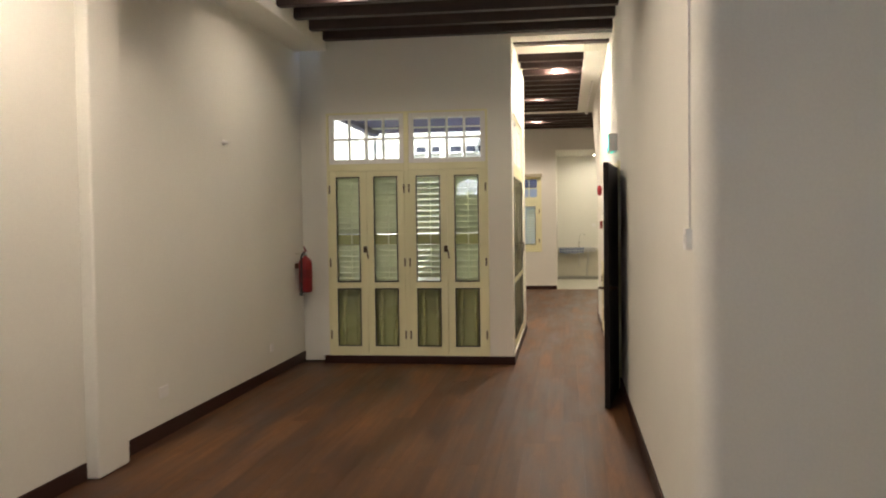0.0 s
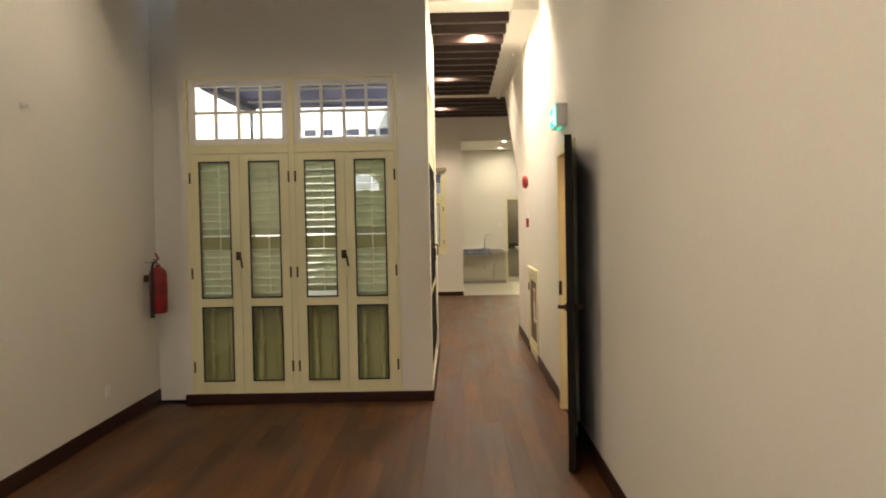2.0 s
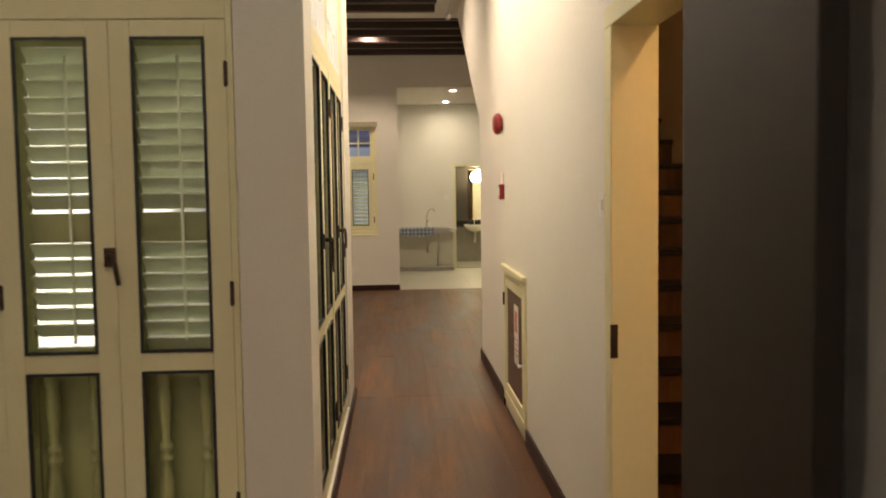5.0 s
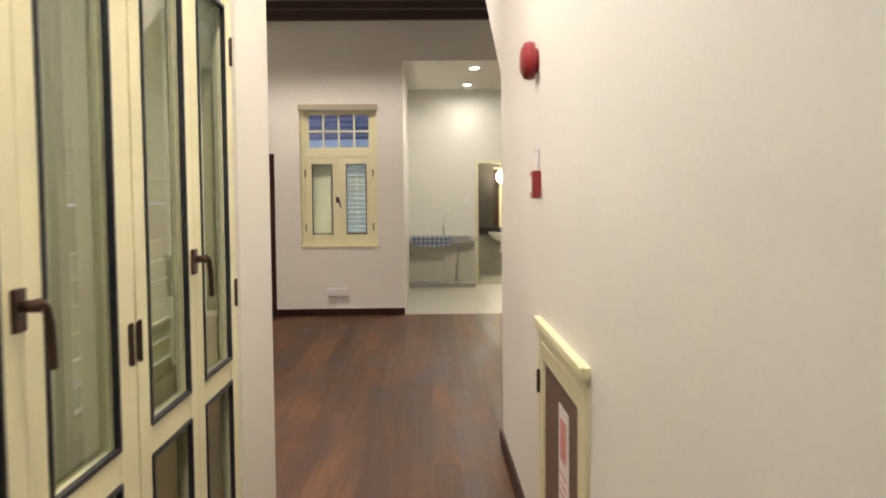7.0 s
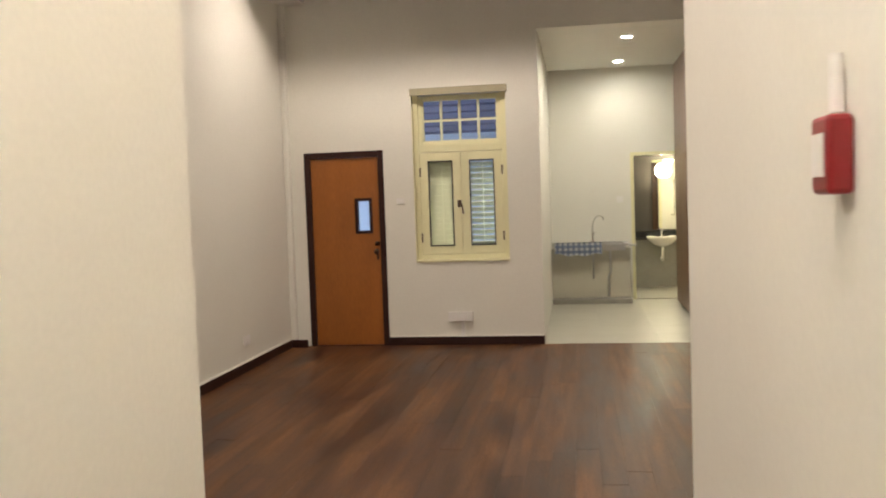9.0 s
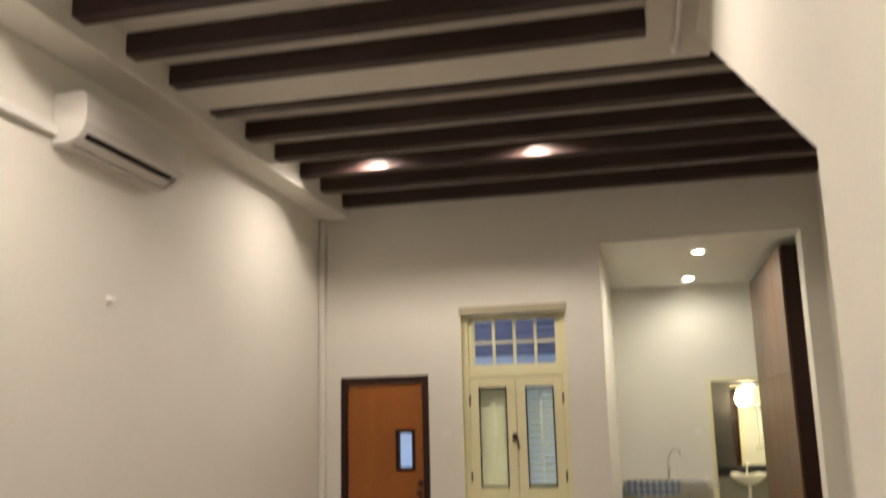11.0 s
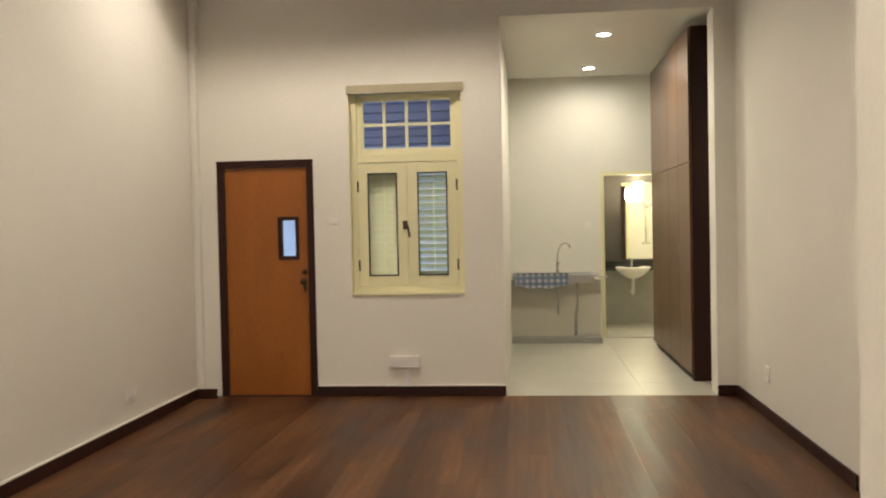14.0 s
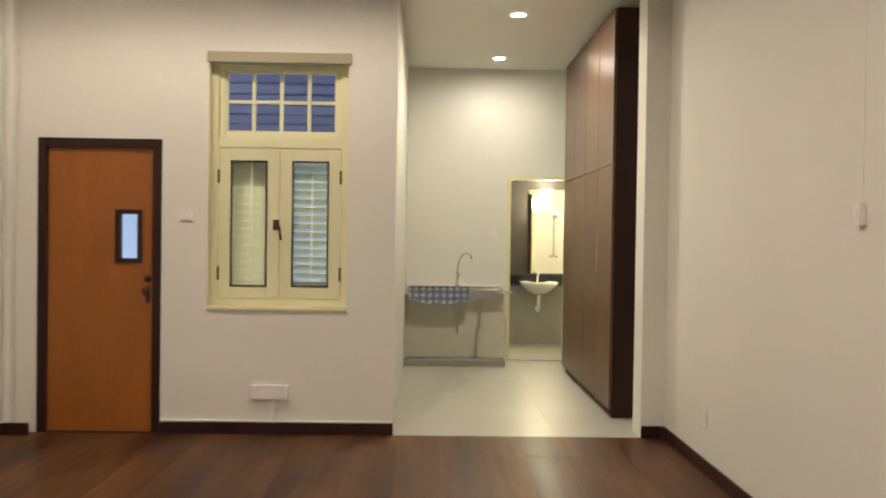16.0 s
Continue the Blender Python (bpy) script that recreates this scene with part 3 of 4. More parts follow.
# battens in white paint, standing in for their lit edges
for k in range(5):
    f = 0.14 + 0.2 * k
    x0 = max(0.003, 0.003 + 0.377 * (0.95 * f - 0.52) / 0.4)
    part("batten", slope(bmesh.new(), [(x0, 0.95 * f - 0.008, -0.48 * f - 0.008), (x0, 0.95 * f + 0.008, -0.48 * f - 0.016), (2.09, 0.95 * f + 0.008, -0.48 * f - 0.016), (2.09, 0.95 * f - 0.008, -0.48 * f - 0.008)], 0.014), OUTWHITE, eave, "timber batten, painted pale for its lit edge")
part("downpipe", rod(bmesh.new(), (0.4, 0.99, -0.545), (0.4, 0.99, -3.34), 0.016), BLUEGREY, eave, "thin grey downpipe")
for x0, x1 in ((-0.77, -0.63), (-0.53, -0.42), (-0.25, -0.09), (-0.01, 0.12), (0.17, 0.28)):
    ww = thing("lightwell_window", (-1.35 + (x0 + x1) / 2, YW - 0.152, 2.7), "small dark upper window across the lightwell", "window", "upper windows across the lightwell")
    hw = (x1 - x0) / 2
    part("pane", boxes((-hw, hw, -0.012, 0.0, 0, 0.08)), DARKPANE, ww)
    part("sill", boxes((-hw - 0.02, hw + 0.02, -0.035, 0.0, -0.025, -0.001), bevel=0.003), OUTWHITE, ww)

# ---- end window ----
o = structure("window_frame_end", boxes((WX0 + 0.001, WX0 + 0.055, YE + 0.07, YE + 0.17, WZ0, WZ1 - 0.001), (WX1 - 0.055, WX1 - 0.001, YE + 0.07, YE + 0.17, WZ0, WZ1 - 0.001),
                                        (WX0 + 0.055, WX1 - 0.055, YE + 0.072, YE + 0.168, WZ1 - 0.05, WZ1 - 0.001), (WX0 + 0.055, WX1 - 0.055, YE + 0.072, YE + 0.168, 2.055, 2.125),
                                        (WX0 + 0.055, WX1 - 0.055, YE + 0.072, YE + 0.168, WZ0 + 0.001, 0.965), bevel=0.004), CREAM, "cream-painted frame of the end window", "window frame")
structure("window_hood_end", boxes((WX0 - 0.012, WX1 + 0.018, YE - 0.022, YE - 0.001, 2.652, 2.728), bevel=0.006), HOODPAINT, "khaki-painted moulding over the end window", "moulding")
structure("window_reveal_end", boxes((WX0 + 0.0005, WX0 + 0.004, YE - 0.003, YE + 0.069, WZ0 + 0.0125, WZ1 - 0.0045), (WX1 - 0.004, WX1 - 0.0005, YE - 0.003, YE + 0.069, WZ0 + 0.0125, WZ1 - 0.0045), (WX0 + 0.0005, WX1 - 0.0005, YE - 0.003, YE + 0.069, WZ1 - 0.004, WZ1 - 0.0005)), CREAM, "cream-painted window reveal", "window reveal")
structure("window_sill_end", boxes((WX0 + 0.0005, WX1 - 0.0005, YE - 0.018, YE + 0.069, WZ0 - 0.012, WZ0 + 0.012), bevel=0.004), CREAM, "cream-painted window sill", "sill")
for s in (-1, 1):
    glazed_leaf(pose((WX0 + WX1) / 2 + s * 0.2215, YE + 0.095, 0.968), "casement", "cream-painted casement with one tall pane, closed", 0.44, 1.083,
                [(0.085, 0.995)], 0.088, 1 if s < 0 else 0, s, (0.13, 0.83), 0.54, "casements of the end window")
    shutter(pose((WX0 + WX1) / 2 + s * 0.2215, YE + 0.2, 0.95), 0.43, 1.12, 0.06, 32 if s > 0 else 80, group="shutters of the end window", rail=False)
transom(pose((WX0 + WX1) / 2, YE + 0.13, 2.126), 0.885, 0.53, 4, 2, "cream-painted transom window of eight small panes")

# ---- orange door ----
od = thing("fire_door", ((ODX0 + ODX1) / 2, YE + 0.02, 0), "orange-brown veneered door with vision panel, closed", "door")
part("door_frame", boxes((-0.437, -0.375, -0.03, 0.1, 0, ODZ - 0.001), (0.375, 0.437, -0.03, 0.1, 0, ODZ - 0.001), (-0.375, 0.375, -0.029, 0.1, 2.035, ODZ - 0.001), bevel=0.004), SKIRT, od, "dark-stained door frame")
VX0, VX1, VZ0, VZ1 = 0.125, 0.275, 1.235, 1.575
leaf = bmesh.new()
wall_with_holes(leaf, "x", -0.372, 0.372, 0.008, 2.032, 0.0, 0.044, [(VX0, VX1, VZ0, VZ1)])
leafo = part("leaf", leaf, ORANGE, od)
part("vision_frame", boxes((VX0 - 0.02, VX0 + 0.012, -0.012, 0.05, VZ0 - 0.02, VZ1 + 0.02), (VX1 - 0.012, VX1 + 0.02, -0.012, 0.05, VZ0 - 0.02, VZ1 + 0.02),
                           (VX0 + 0.012, VX1 - 0.012, -0.011, 0.05, VZ0 - 0.02, VZ0 + 0.012), (VX0 + 0.012, VX1 - 0.012, -0.011, 0.05, VZ1 - 0.012, VZ1 + 0.02)), SKIRT, od, "dark frame of the vision panel")
pane("vision_pane", boxes((VX0 + 0.012, VX1 - 0.012, 0.018, 0.026, VZ0 + 0.012, VZ1 - 0.012)), od)
part("lock_plate", boxes((0.325, 0.351, -0.004, 0.0, 0.93, 1.05), bevel=0.0015), BRONZE, od, "dark metal lock plate")
part("deadlock", lathe(bmesh.new(), [(0.024, 0), (0.024, 0.006), (0.013, 0.01), (0.011, 0.018)], pose(0.338, -0.0005, 1.105, 90), 16), BRONZE, od, "dark metal cylinder lock", True)
kn = lathe(bmesh.new(), [(0.012, 0), (0.012, 0.03), (0.026, 0.04), (0.028, 0.055), (0.018, 0.066)], pose(0.338, -0.006, 1.02, 90), 16)
part("knob", kn, BRONZE, od, "dark bronze door knob", True)
part("threshold", boxes((-0.375, 0.375, -0.03, 0.06, 0, 0.007)), SKIRT, od)

# ---- black door of the stair, open along the wall, and its frame ----
fr = thing("stair_door_frame", (XR, (DOOR_Y0 + DOOR_Y1) / 2, 0), "cream-painted timber door frame at the stair, with brass strike", "door frame")
hy = (DOOR_Y1 - DOOR_Y0) / 2
part("jamb", boxes((-0.03, 0.14, hy - 0.05, hy + 0.045, 0, DOOR_TOP - 0.05), bevel=0.004), CREAM, fr)
part("jamb", boxes((-0.03, 0.14, -hy - 0.045, -hy + 0.045, 0, DOOR_TOP - 0.05), bevel=0.004), CREAM, fr)
part("head", boxes((-0.03, 0.14, -hy - 0.045, hy + 0.045, DOOR_TOP - 0.05, DOOR_TOP + 0.03), bevel=0.004), CREAM, fr)
part("strike_plate", boxes((-0.034, -0.008, hy - 0.056, hy - 0.05, 0.98, 1.1)), BRONZE, fr, "tarnished brass strike plate")
ang = math.degrees(math.atan2(0.14, 0.99))
bd = thing("stair_door", pose(XR - 0.025, DOOR_Y0 - 0.03, 0.012, 0, 0, -90 - ang), "black-stained timber door standing wide open against the wall", "door")
part("leaf", boxes((0, 0.985, -0.045, 0.0, 0, 2.15), bevel=0.003), BLACKDOOR, bd)
for side in (-1, 1):
    y0 = -0.045 if side < 0 else 0.0
    p = part("handle", lathe(bmesh.new(), [(0.026, 0), (0.026, 0.008), (0.014, 0.012), (0.011, 0.05)], pose(0.91, y0, 1.05, 90 if side < 0 else -90), 16), BRONZE, bd, "dark metal lever handle", True)
    bm = rod(bmesh.new(), (0.91, y0 + side * 0.05, 1.05), (0.79, y0 + side * 0.05, 1.048), 0.0095, 0.008)
    part("lever", bm, BRONZE, p)
for z in (0.2, 1.0, 1.85):
    part("hinge", rod(bmesh.new(), (-0.006, 0.004, z), (-0.006, 0.004, z + 0.1), 0.007), BRONZE, bd, "bronze butt hinge")

# ---- stair behind the black door ----
st = thing("staircase", (1.25, 8.0, 0), "dark timber staircase rising behind the corridor wall", "staircase")
tread = mesh("tread", boxes((-0.48, 0.6, -0.02, 0.29, -0.035, 0.0), bevel=0.006), BLACKDOOR)
riser = mesh("riser", boxes((-0.48, 0.6, 0.0, 0.02, -0.175, -0.035)), FLOORWOOD)
for k in range(17):
    for nm, me in (("tread", tread), ("riser", riser)):
        o = new(nm, me)
        o.parent, o.location = st, (0, 0.27 * k, 0.175 * (k + 1))
structure("wall_stair", boxes((1.80, XRR - 0.001, 5.9, YSTAIR - 0.1, 0, 6.0)), STAIRWALL, "warm-lit plastered stairwell wall", "wall")
structure("wall_stair_near", boxes((XR + 0.12, 1.80, 5.8, 5.9, 0, 6.0)), STAIRWALL, "plastered end wall of the stairwell", "wall")
structure("stairwell_ceiling", boxes((XR, XRR, 5.8, 15.6, 6.0, 6.1), (XR + 0.0, XR + 0.12, 5.8, 15.6, ZC + 0.16, 6.0), (XR + 0.12, XRR, 15.5, 15.6, ZC + 0.16, 6.0)), STAIRWALL, "plain ceiling of the stairwell", "ceiling")

# ---- hatch in the corridor wall ----
ht = thing("hatch", (XR, 10.41, 0.06), "cream-framed glazed service hatch low in the corridor wall", "hatch")
w2, hh = 0.525, 0.98
part("frame", boxes((-0.015, 0.05, -w2, -w2 + 0.07, 0, hh), (-0.015, 0.05, w2 - 0.07, w2, 0, hh), (-0.015, 0.05, -w2 + 0.07, w2 - 0.07, hh - 0.07, hh), (-0.015, 0.05, -w2 + 0.07, w2 - 0.07, 0, 0.07), bevel=0.006), CREAM, ht)
part("cornice", boxes((-0.03, 0.0, -w2 - 0.012, w2 + 0.012, hh - 0.02, hh + 0.012), (-0.023, 0.0, -w2 - 0.006, w2 + 0.006, hh - 0.035, hh - 0.021), bevel=0.004), CREAM, ht)
dr = part("door", boxes((-0.012, 0.012, -w2 + 0.075, -w2 + 0.14, 0.075, hh - 0.075), (-0.012, 0.012, w2 - 0.14, w2 - 0.075, 0.075, hh - 0.075), (-0.012, 0.012, -w2 + 0.14, w2 - 0.14, hh - 0.14, hh - 0.075), (-0.012, 0.012, -w2 + 0.14, w2 - 0.14, 0.075, 0.14), bevel=0.004), CREAM, ht)
part("panel", boxes((-0.001, 0.008, -w2 + 0.141, w2 - 0.141, 0.141, hh - 0.141)), HATCHBROWN, dr, "brown board behind the door's frame")
nt = part("notice", boxes((-0.004, -0.0012, -0.17, 0.03, 0.36, 0.76)), WHITEPLASTIC, ht, "white paper notice with a faded red print")
part("notice_print", boxes((-0.0055, -0.0042, -0.13, -0.01, 0.58, 0.72)), PINK, nt)
for k in range(4):
    part("notice_line", boxes((-0.0055, -0.0042, -0.15, 0.01 - 0.03 * (k % 2), 0.53 - 0.035 * k, 0.536 - 0.035 * k)), PINK, nt)
part("backing", boxes((0.1, 0.118, -w2 + 0.07, w2 - 0.07, 0.065, 0.93)), SKIRT, ht)
part("knob", lathe(bmesh.new(), [(0.008, 0), (0.008, 0.015), (0.014, 0.02), (0.012, 0.03)], pose(-0.012, -w2 + 0.11, 0.42, 0, -90), 14), WHITEPLASTIC, ht, smooth=True)
part("hinge", rod(bmesh.new(), (-0.02, w2 - 0.072, 0.7), (-0.02, w2 - 0.072, 0.79), 0.007), BRONZE, ht)

# ---- kitchen ----
cb = thing("wardrobe", (1.59, 20.7, 0), "tall dark walnut laminate wardrobe with a double row of doors", "wardrobe")
part("carcass", boxes((0.02, 0.62, -1.228, 1.2, 0.06, 3.275), bevel=0.003), CABINET, cb)
part("end_panel", boxes((0.021, 0.62, -1.25, -1.229, 0.0, 3.275), bevel=0.002), SKIRT, cb, "very dark brown end panel")
part("plinth", boxes((0.05, 0.6, -1.22, 1.18, 0, 0.06)), SKIRT, cb)
for k in range(4):
    y0 = -1.245 + 0.61 * k
    part("door", boxes((0.0, 0.019, y0 + 0.002, y0 + 0.606, 0.065, 2.03), bevel=0.002), CABINET, cb)
    part("upper_door", boxes((0.0, 0.019, y0 + 0.002, y0 + 0.606, 2.036, 3.265), bevel=0.002), CABINET, cb)

sk = thing("kitchen_sink", (0.35, YK, 0), "stainless steel sink bench on brackets against the wall", "sink")
Z = 0.86
part("bench", boxes((-0.44, 0.2, -0.5, -0.002, Z - 0.03, Z), (0.2, 0.62, -0.5, -0.44, Z - 0.03, Z), (0.2, 0.62, -0.1, -0.002, Z - 0.03, Z), (0.57, 0.62, -0.44, -0.1, Z - 0.03, Z), bevel=0.004), STEEL, sk)
part("basin", boxes((0.2, 0.215, -0.44, -0.1, Z - 0.095, Z - 0.001), (0.555, 0.57, -0.44, -0.1, Z - 0.095, Z - 0.001), (0.215, 0.555, -0.44, -0.425, Z - 0.095, Z - 0.001), (0.215, 0.555, -0.115, -0.1, Z - 0.095, Z - 0.001), (0.2, 0.57, -0.44, -0.1, Z - 0.11, Z - 0.095)), STEEL, sk)
part("bracket", boxes((-0.4, -0.37, -0.45, -0.002, Z - 0.07, Z - 0.031)), STEEL, sk)
part("bracket", boxes((0.13, 0.16, -0.45, -0.002, Z - 0.07, Z - 0.031)), STEEL, sk)
part("rail", rod(bmesh.new(), (0.62, -0.47, Z - 0.035), (0.72, -0.47, Z - 0.035), 0.012), STEEL, sk)
tp = part("tap", lathe(bmesh.new(), [(0.026, 0), (0.024, 0.02), (0.016, 0.03), (0.016, 0.13), (0.012, 0.15)], Matrix.Translation((0.12, -0.06, Z)), 16), CHROME, sk, "chrome gooseneck tap", True)
part("spout", tube(bmesh.new(), [(0.12, -0.06, Z + 0.13), (0.125, -0.07, Z + 0.24), (0.15, -0.09, Z + 0.33), (0.19, -0.11, Z + 0.375), (0.235, -0.135, Z + 0.385), (0.27, -0.155, Z + 0.36), (0.28, -0.16, Z + 0.32)], 0.0095), CHROME, tp, smooth=True)
part("tap_lever", rod(bmesh.new(), (0.12, -0.06, Z + 0.1), (0.165, -0.08, Z + 0.15), 0.01, 0.006), CHROME, tp)
part("waste_pipe", tube(bmesh.new(), [(0.36, -0.35, Z - 0.105), (0.36, -0.35, Z - 0.4), (0.36, -0.35, Z - 0.44), (0.34, -0.34, Z - 0.46), (0.33, -0.335, Z - 0.5), (0.33, -0.335, 0.072)], 0.014), STEEL, sk, "steel waste pipe", True)
part("supply_pipe", tube(bmesh.new(), [(0.12, -0.33, Z - 0.03), (0.12, -0.33, Z - 0.3), (0.12, -0.32, 0.35)], 0.012), STEEL, sk, smooth=True)
structure("kitchen_kerb", boxes((KX0 - 0.01, 1.0, YK - 0.5, YK - 0.001, 0, 0.07), bevel=0.006), GREYTILE, "grey cement kerb under the sink", "kerb")
structure("splash_tiles", boxes((KX0 - 0.01, 1.0, YK - 0.3, YK - 0.001, 0.071, 0.785), bevel=0.004), SPLASH, "grey rendered band below the sink", "wall panel")

CHECK = bpy.data.materials.new("blue_check_cloth")
CHECK.use_nodes = True
n_, l_ = CHECK.node_tree.nodes, CHECK.node_tree.links
tc_, sep = n_.new("ShaderNodeTexCoord"), n_.new("ShaderNodeSeparateXYZ")
l_.new(tc_.outputs["Object"], sep.inputs[0])
bands = []
for axis in ("X", "Z"):
    w_ = n_.new("ShaderNodeMath")
    w_.operation = "PINGPONG"
    w_.inputs[1].default_value = 0.038
    l_.new(sep.outputs[axis], w_.inputs[0])
    g_ = n_.new("ShaderNodeMath")
    g_.operation = "GREATER_THAN"
    g_.inputs[1].default_value = 0.019
    l_.new(w_.outputs[0], g_.inputs[0])
    bands.append(g_)
sm = n_.new("ShaderNodeMath")
l_.new(bands[0].outputs[0], sm.inputs[0])
l_.new(bands[1].outputs[0], sm.inputs[1])
rp = n_.new("ShaderNodeValToRGB")
rp.color_ramp.elements[0].color, rp.color_ramp.elements[1].color = (0.74, 0.76, 0.78, 1), (0.23, 0.28, 0.43, 1)
rp.color_ramp.elements.new(0.5).color = (0.33, 0.38, 0.5, 1)
dv = n_.new("ShaderNodeMath")
dv.operation = "MULTIPLY"
dv.inputs[1].default_value = 0.5
l_.new(sm.outputs[0], dv.inputs[0])
l_.new(dv.outputs[0], rp.inputs[0])
l_.new(rp.outputs[0], n_["Principled BSDF"].inputs["Base Color"])
n_["Principled BSDF"].inputs["Roughness"].default_value = 0.9
cloth = thing("dish_cloth", (-0.07, YK - 0.5, Z), "blue and white checked cloth hanging over the sink bench", "cloth")
bm = bmesh.new()
cols, prof_ = 26, [(0.3, 0.004), (0.1, 0.004), (0.0, 0.004), (-0.012, -0.006), (-0.016, -0.05), (-0.018, -0.10), (-0.02, -0.135)]
grid = []
for i in range(cols + 1):
    u = i / cols
    wave = 0.008 * math.sin(u * 29) + 0.005 * math.sin(u * 61)
    hang = 0.012 * math.sin(u * 17) - 0.03 * math.sin(u * 3.1)
    grid.append([bm.verts.new((0.66 * u, y + (wave if z < 0 else 0), z + (hang * (-z / 0.135) if z < 0 else 0))) for y, z in prof_])
for a, b in zip(grid, grid[1:]):
    for k in range(len(prof_) - 1):
        bm.faces.new((a[k], b[k], b[k + 1], a[k + 1]))
bmesh.ops.solidify(bm, geom=bm.faces[:], thickness=0.003)
part("fabric", bm, CHECK, cloth, smooth=True)

# ---- bathroom ----
structure("bath_door_frame", boxes((BX0 - 0.045, BX0, YK - 0.02, YK + 0.13, 0, BZ + 0.045), (BX1, BX1 + 0.045, YK - 0.02, YK + 0.13, 0, BZ + 0.045), (BX0, BX1, YK - 0.02, YK + 0.13, BZ, BZ + 0.045), bevel=0.004), CREAM, "cream-painted bathroom door frame", "door frame")
structure("bath_wall_back", boxes((0.9, 2.3, 24.3, 24.4, 0, 3.4)), DARKTILE, "dark tiled bathroom wall", "wall")
structure("bath_wall_left", boxes((0.85, 0.9, YK + 0.12, 24.4, 0, 3.4)), GREYTILE, "grey bathroom side wall", "wall")
structure("bath_wall_lower", boxes((0.9, 2.22, 24.26, 24.3, 0, 0.78)), GREYTILE, "grey tiled lower bathroom wall", "wall panel")
structure("bath_floor", boxes((0.9, 2.2, YK + 0.121, 24.26, 0.0005, 0.008)), GREYTILE, "grey bathroom floor", "floor")
structure("bath_step", boxes((BX0, BX1, YK + 0.0, YK + 0.12, 0, 0.01)), GREYTILE, "grey bathroom threshold", "threshold")
structure("bath_vanity_shelf", boxes((0.9, 2.2, 24.14, 24.259, 0.82, 0.93), bevel=0.004), BLACKSTONE, "black granite ledge under the mirror", "ledge")
mr = thing("mirror", (1.62, 24.29, 0.95), "wall mirror in the bathroom above the basin", "mirror")
part("sheet", boxes((-0.14, 0.42, -0.01, 0.0, 0, 1.13)), MIRROR, mr)
bs = thing("wash_basin", (1.6, 24.14, 0.84), "white ceramic wall-hung wash basin", "basin")
bm = bmesh.new()
lathe(bm, [(0.05, -0.16), (0.14, -0.12), (0.22, -0.05), (0.255, 0.0), (0.25, 0.012), (0.225, 0.0), (0.14, -0.06), (0.02, -0.085)], Matrix.Translation((0, -0.16, 0)) @ Matrix.Diagonal((1, 0.8, 1, 1)), 28)
part("bowl", bm, CERAMIC, bs, smooth=True)
part("trap", tube(bmesh.new(), [(0, -0.16, -0.15), (0, -0.16, -0.32), (0.0, -0.1, -0.38), (0, -0.03, -0.36), (0, 0.1, -0.36)], 0.022), WHITEPLASTIC, bs, "white plastic trap", True)
part("basin_tap", tube(bmesh.new(), [(0, 0.0, -0.02), (0, 0.0, 0.09), (0, -0.05, 0.12), (0, -0.1, 0.1)], 0.014), CHROME, bs, "chrome basin tap", True)
bl = thing("bathroom_wall_light", (1.66, 24.18, 1.8), "glowing bathroom light above the mirror", "wall light")
part("shade", lathe(bmesh.new(), [(0.02, 0.22), (0.08, 0.21), (0.115, 0.13), (0.11, 0.05), (0.06, 0.0)], seg=20), BATHGLOW, bl, smooth=True)
sh = thing("shower_set", (1.83, 24.27, 1.1), "chrome shower rail and hand shower", "shower")
part("rail", rod(bmesh.new(), (0, -0.05, 0.1), (0, -0.05, 0.7), 0.007), CHROME, sh)
part("hand_shower", rod(bmesh.new(), (0, -0.06, 0.6), (0.03, -0.2, 0.66), 0.012, 0.04), CHROME, sh)
part("mixer", boxes((-0.05, 0.05, -0.07, 0.0, 0.07, 0.1), bevel=0.01), CHROME, sh)


# ---- downlights ----
def downlight(x, y, z, r=0.045):
    t = thing("downlight", (x, y, z), "round white downlight, switched on", "downlight", "downlights")
    part("trim_ring", lathe(bmesh.new(), [(r + 0.012, -0.001), (r + 0.018, -0.008), (r + 0.012, -0.02), (r, -0.02), (r - 0.002, -0.001)], seg=24), WHITEPLASTIC, t, smooth=True)
    part("lens", lathe(bmesh.new(), [(r - 0.003, -0.014), (r - 0.003, -0.008)], seg=24), LAMPGLOW, t, "glowing lamp lens")


for lx, ly, lz, lw in LAMPS:
    downlight(lx, ly, lz, 0.065 if lz < 3.5 else 0.045)

# ---- conduit along the corridor's trimmer beam ----
cd = thing("ceiling_conduit", (0.53, 13.6, ZB - 0.002), "thin white conduit along the ceiling beam", "conduit")
part("pipe", rod(bmesh.new(), (0, -1.9, 0), (0, 1.95, 0), 0.013), WHITEPLASTIC, cd)
part("end_box", lathe(bmesh.new(), [(0.028, -0.05), (0.03, 0.0), (0.03, 0.012)], Matrix.Translation((0, 1.95, 0)), 14), WHITEPLASTIC, cd, smooth=True)

# ---- exit sign ----
ex = thing("exit_sign", (XR - 0.002, 7.2, 2.345), "box-shaped green and white illuminated exit sign on the wall", "exit sign")
part("housing", boxes((-0.085, 0, 0, 0.43, 0.02, 0.195), bevel=0.004), WHITEPLASTIC, ex)
part("face", boxes((-0.089, -0.0855, 0.012, 0.418, 0.03, 0.185)), EXITGREEN, ex, "glowing green sign face")
part("arrow", boxes((-0.0915, -0.0895, 0.25, 0.39, 0.09, 0.125), (-0.0915, -0.0895, 0.06, 0.17, 0.045, 0.175)), EXITWHITE, ex, "white pictogram bars")
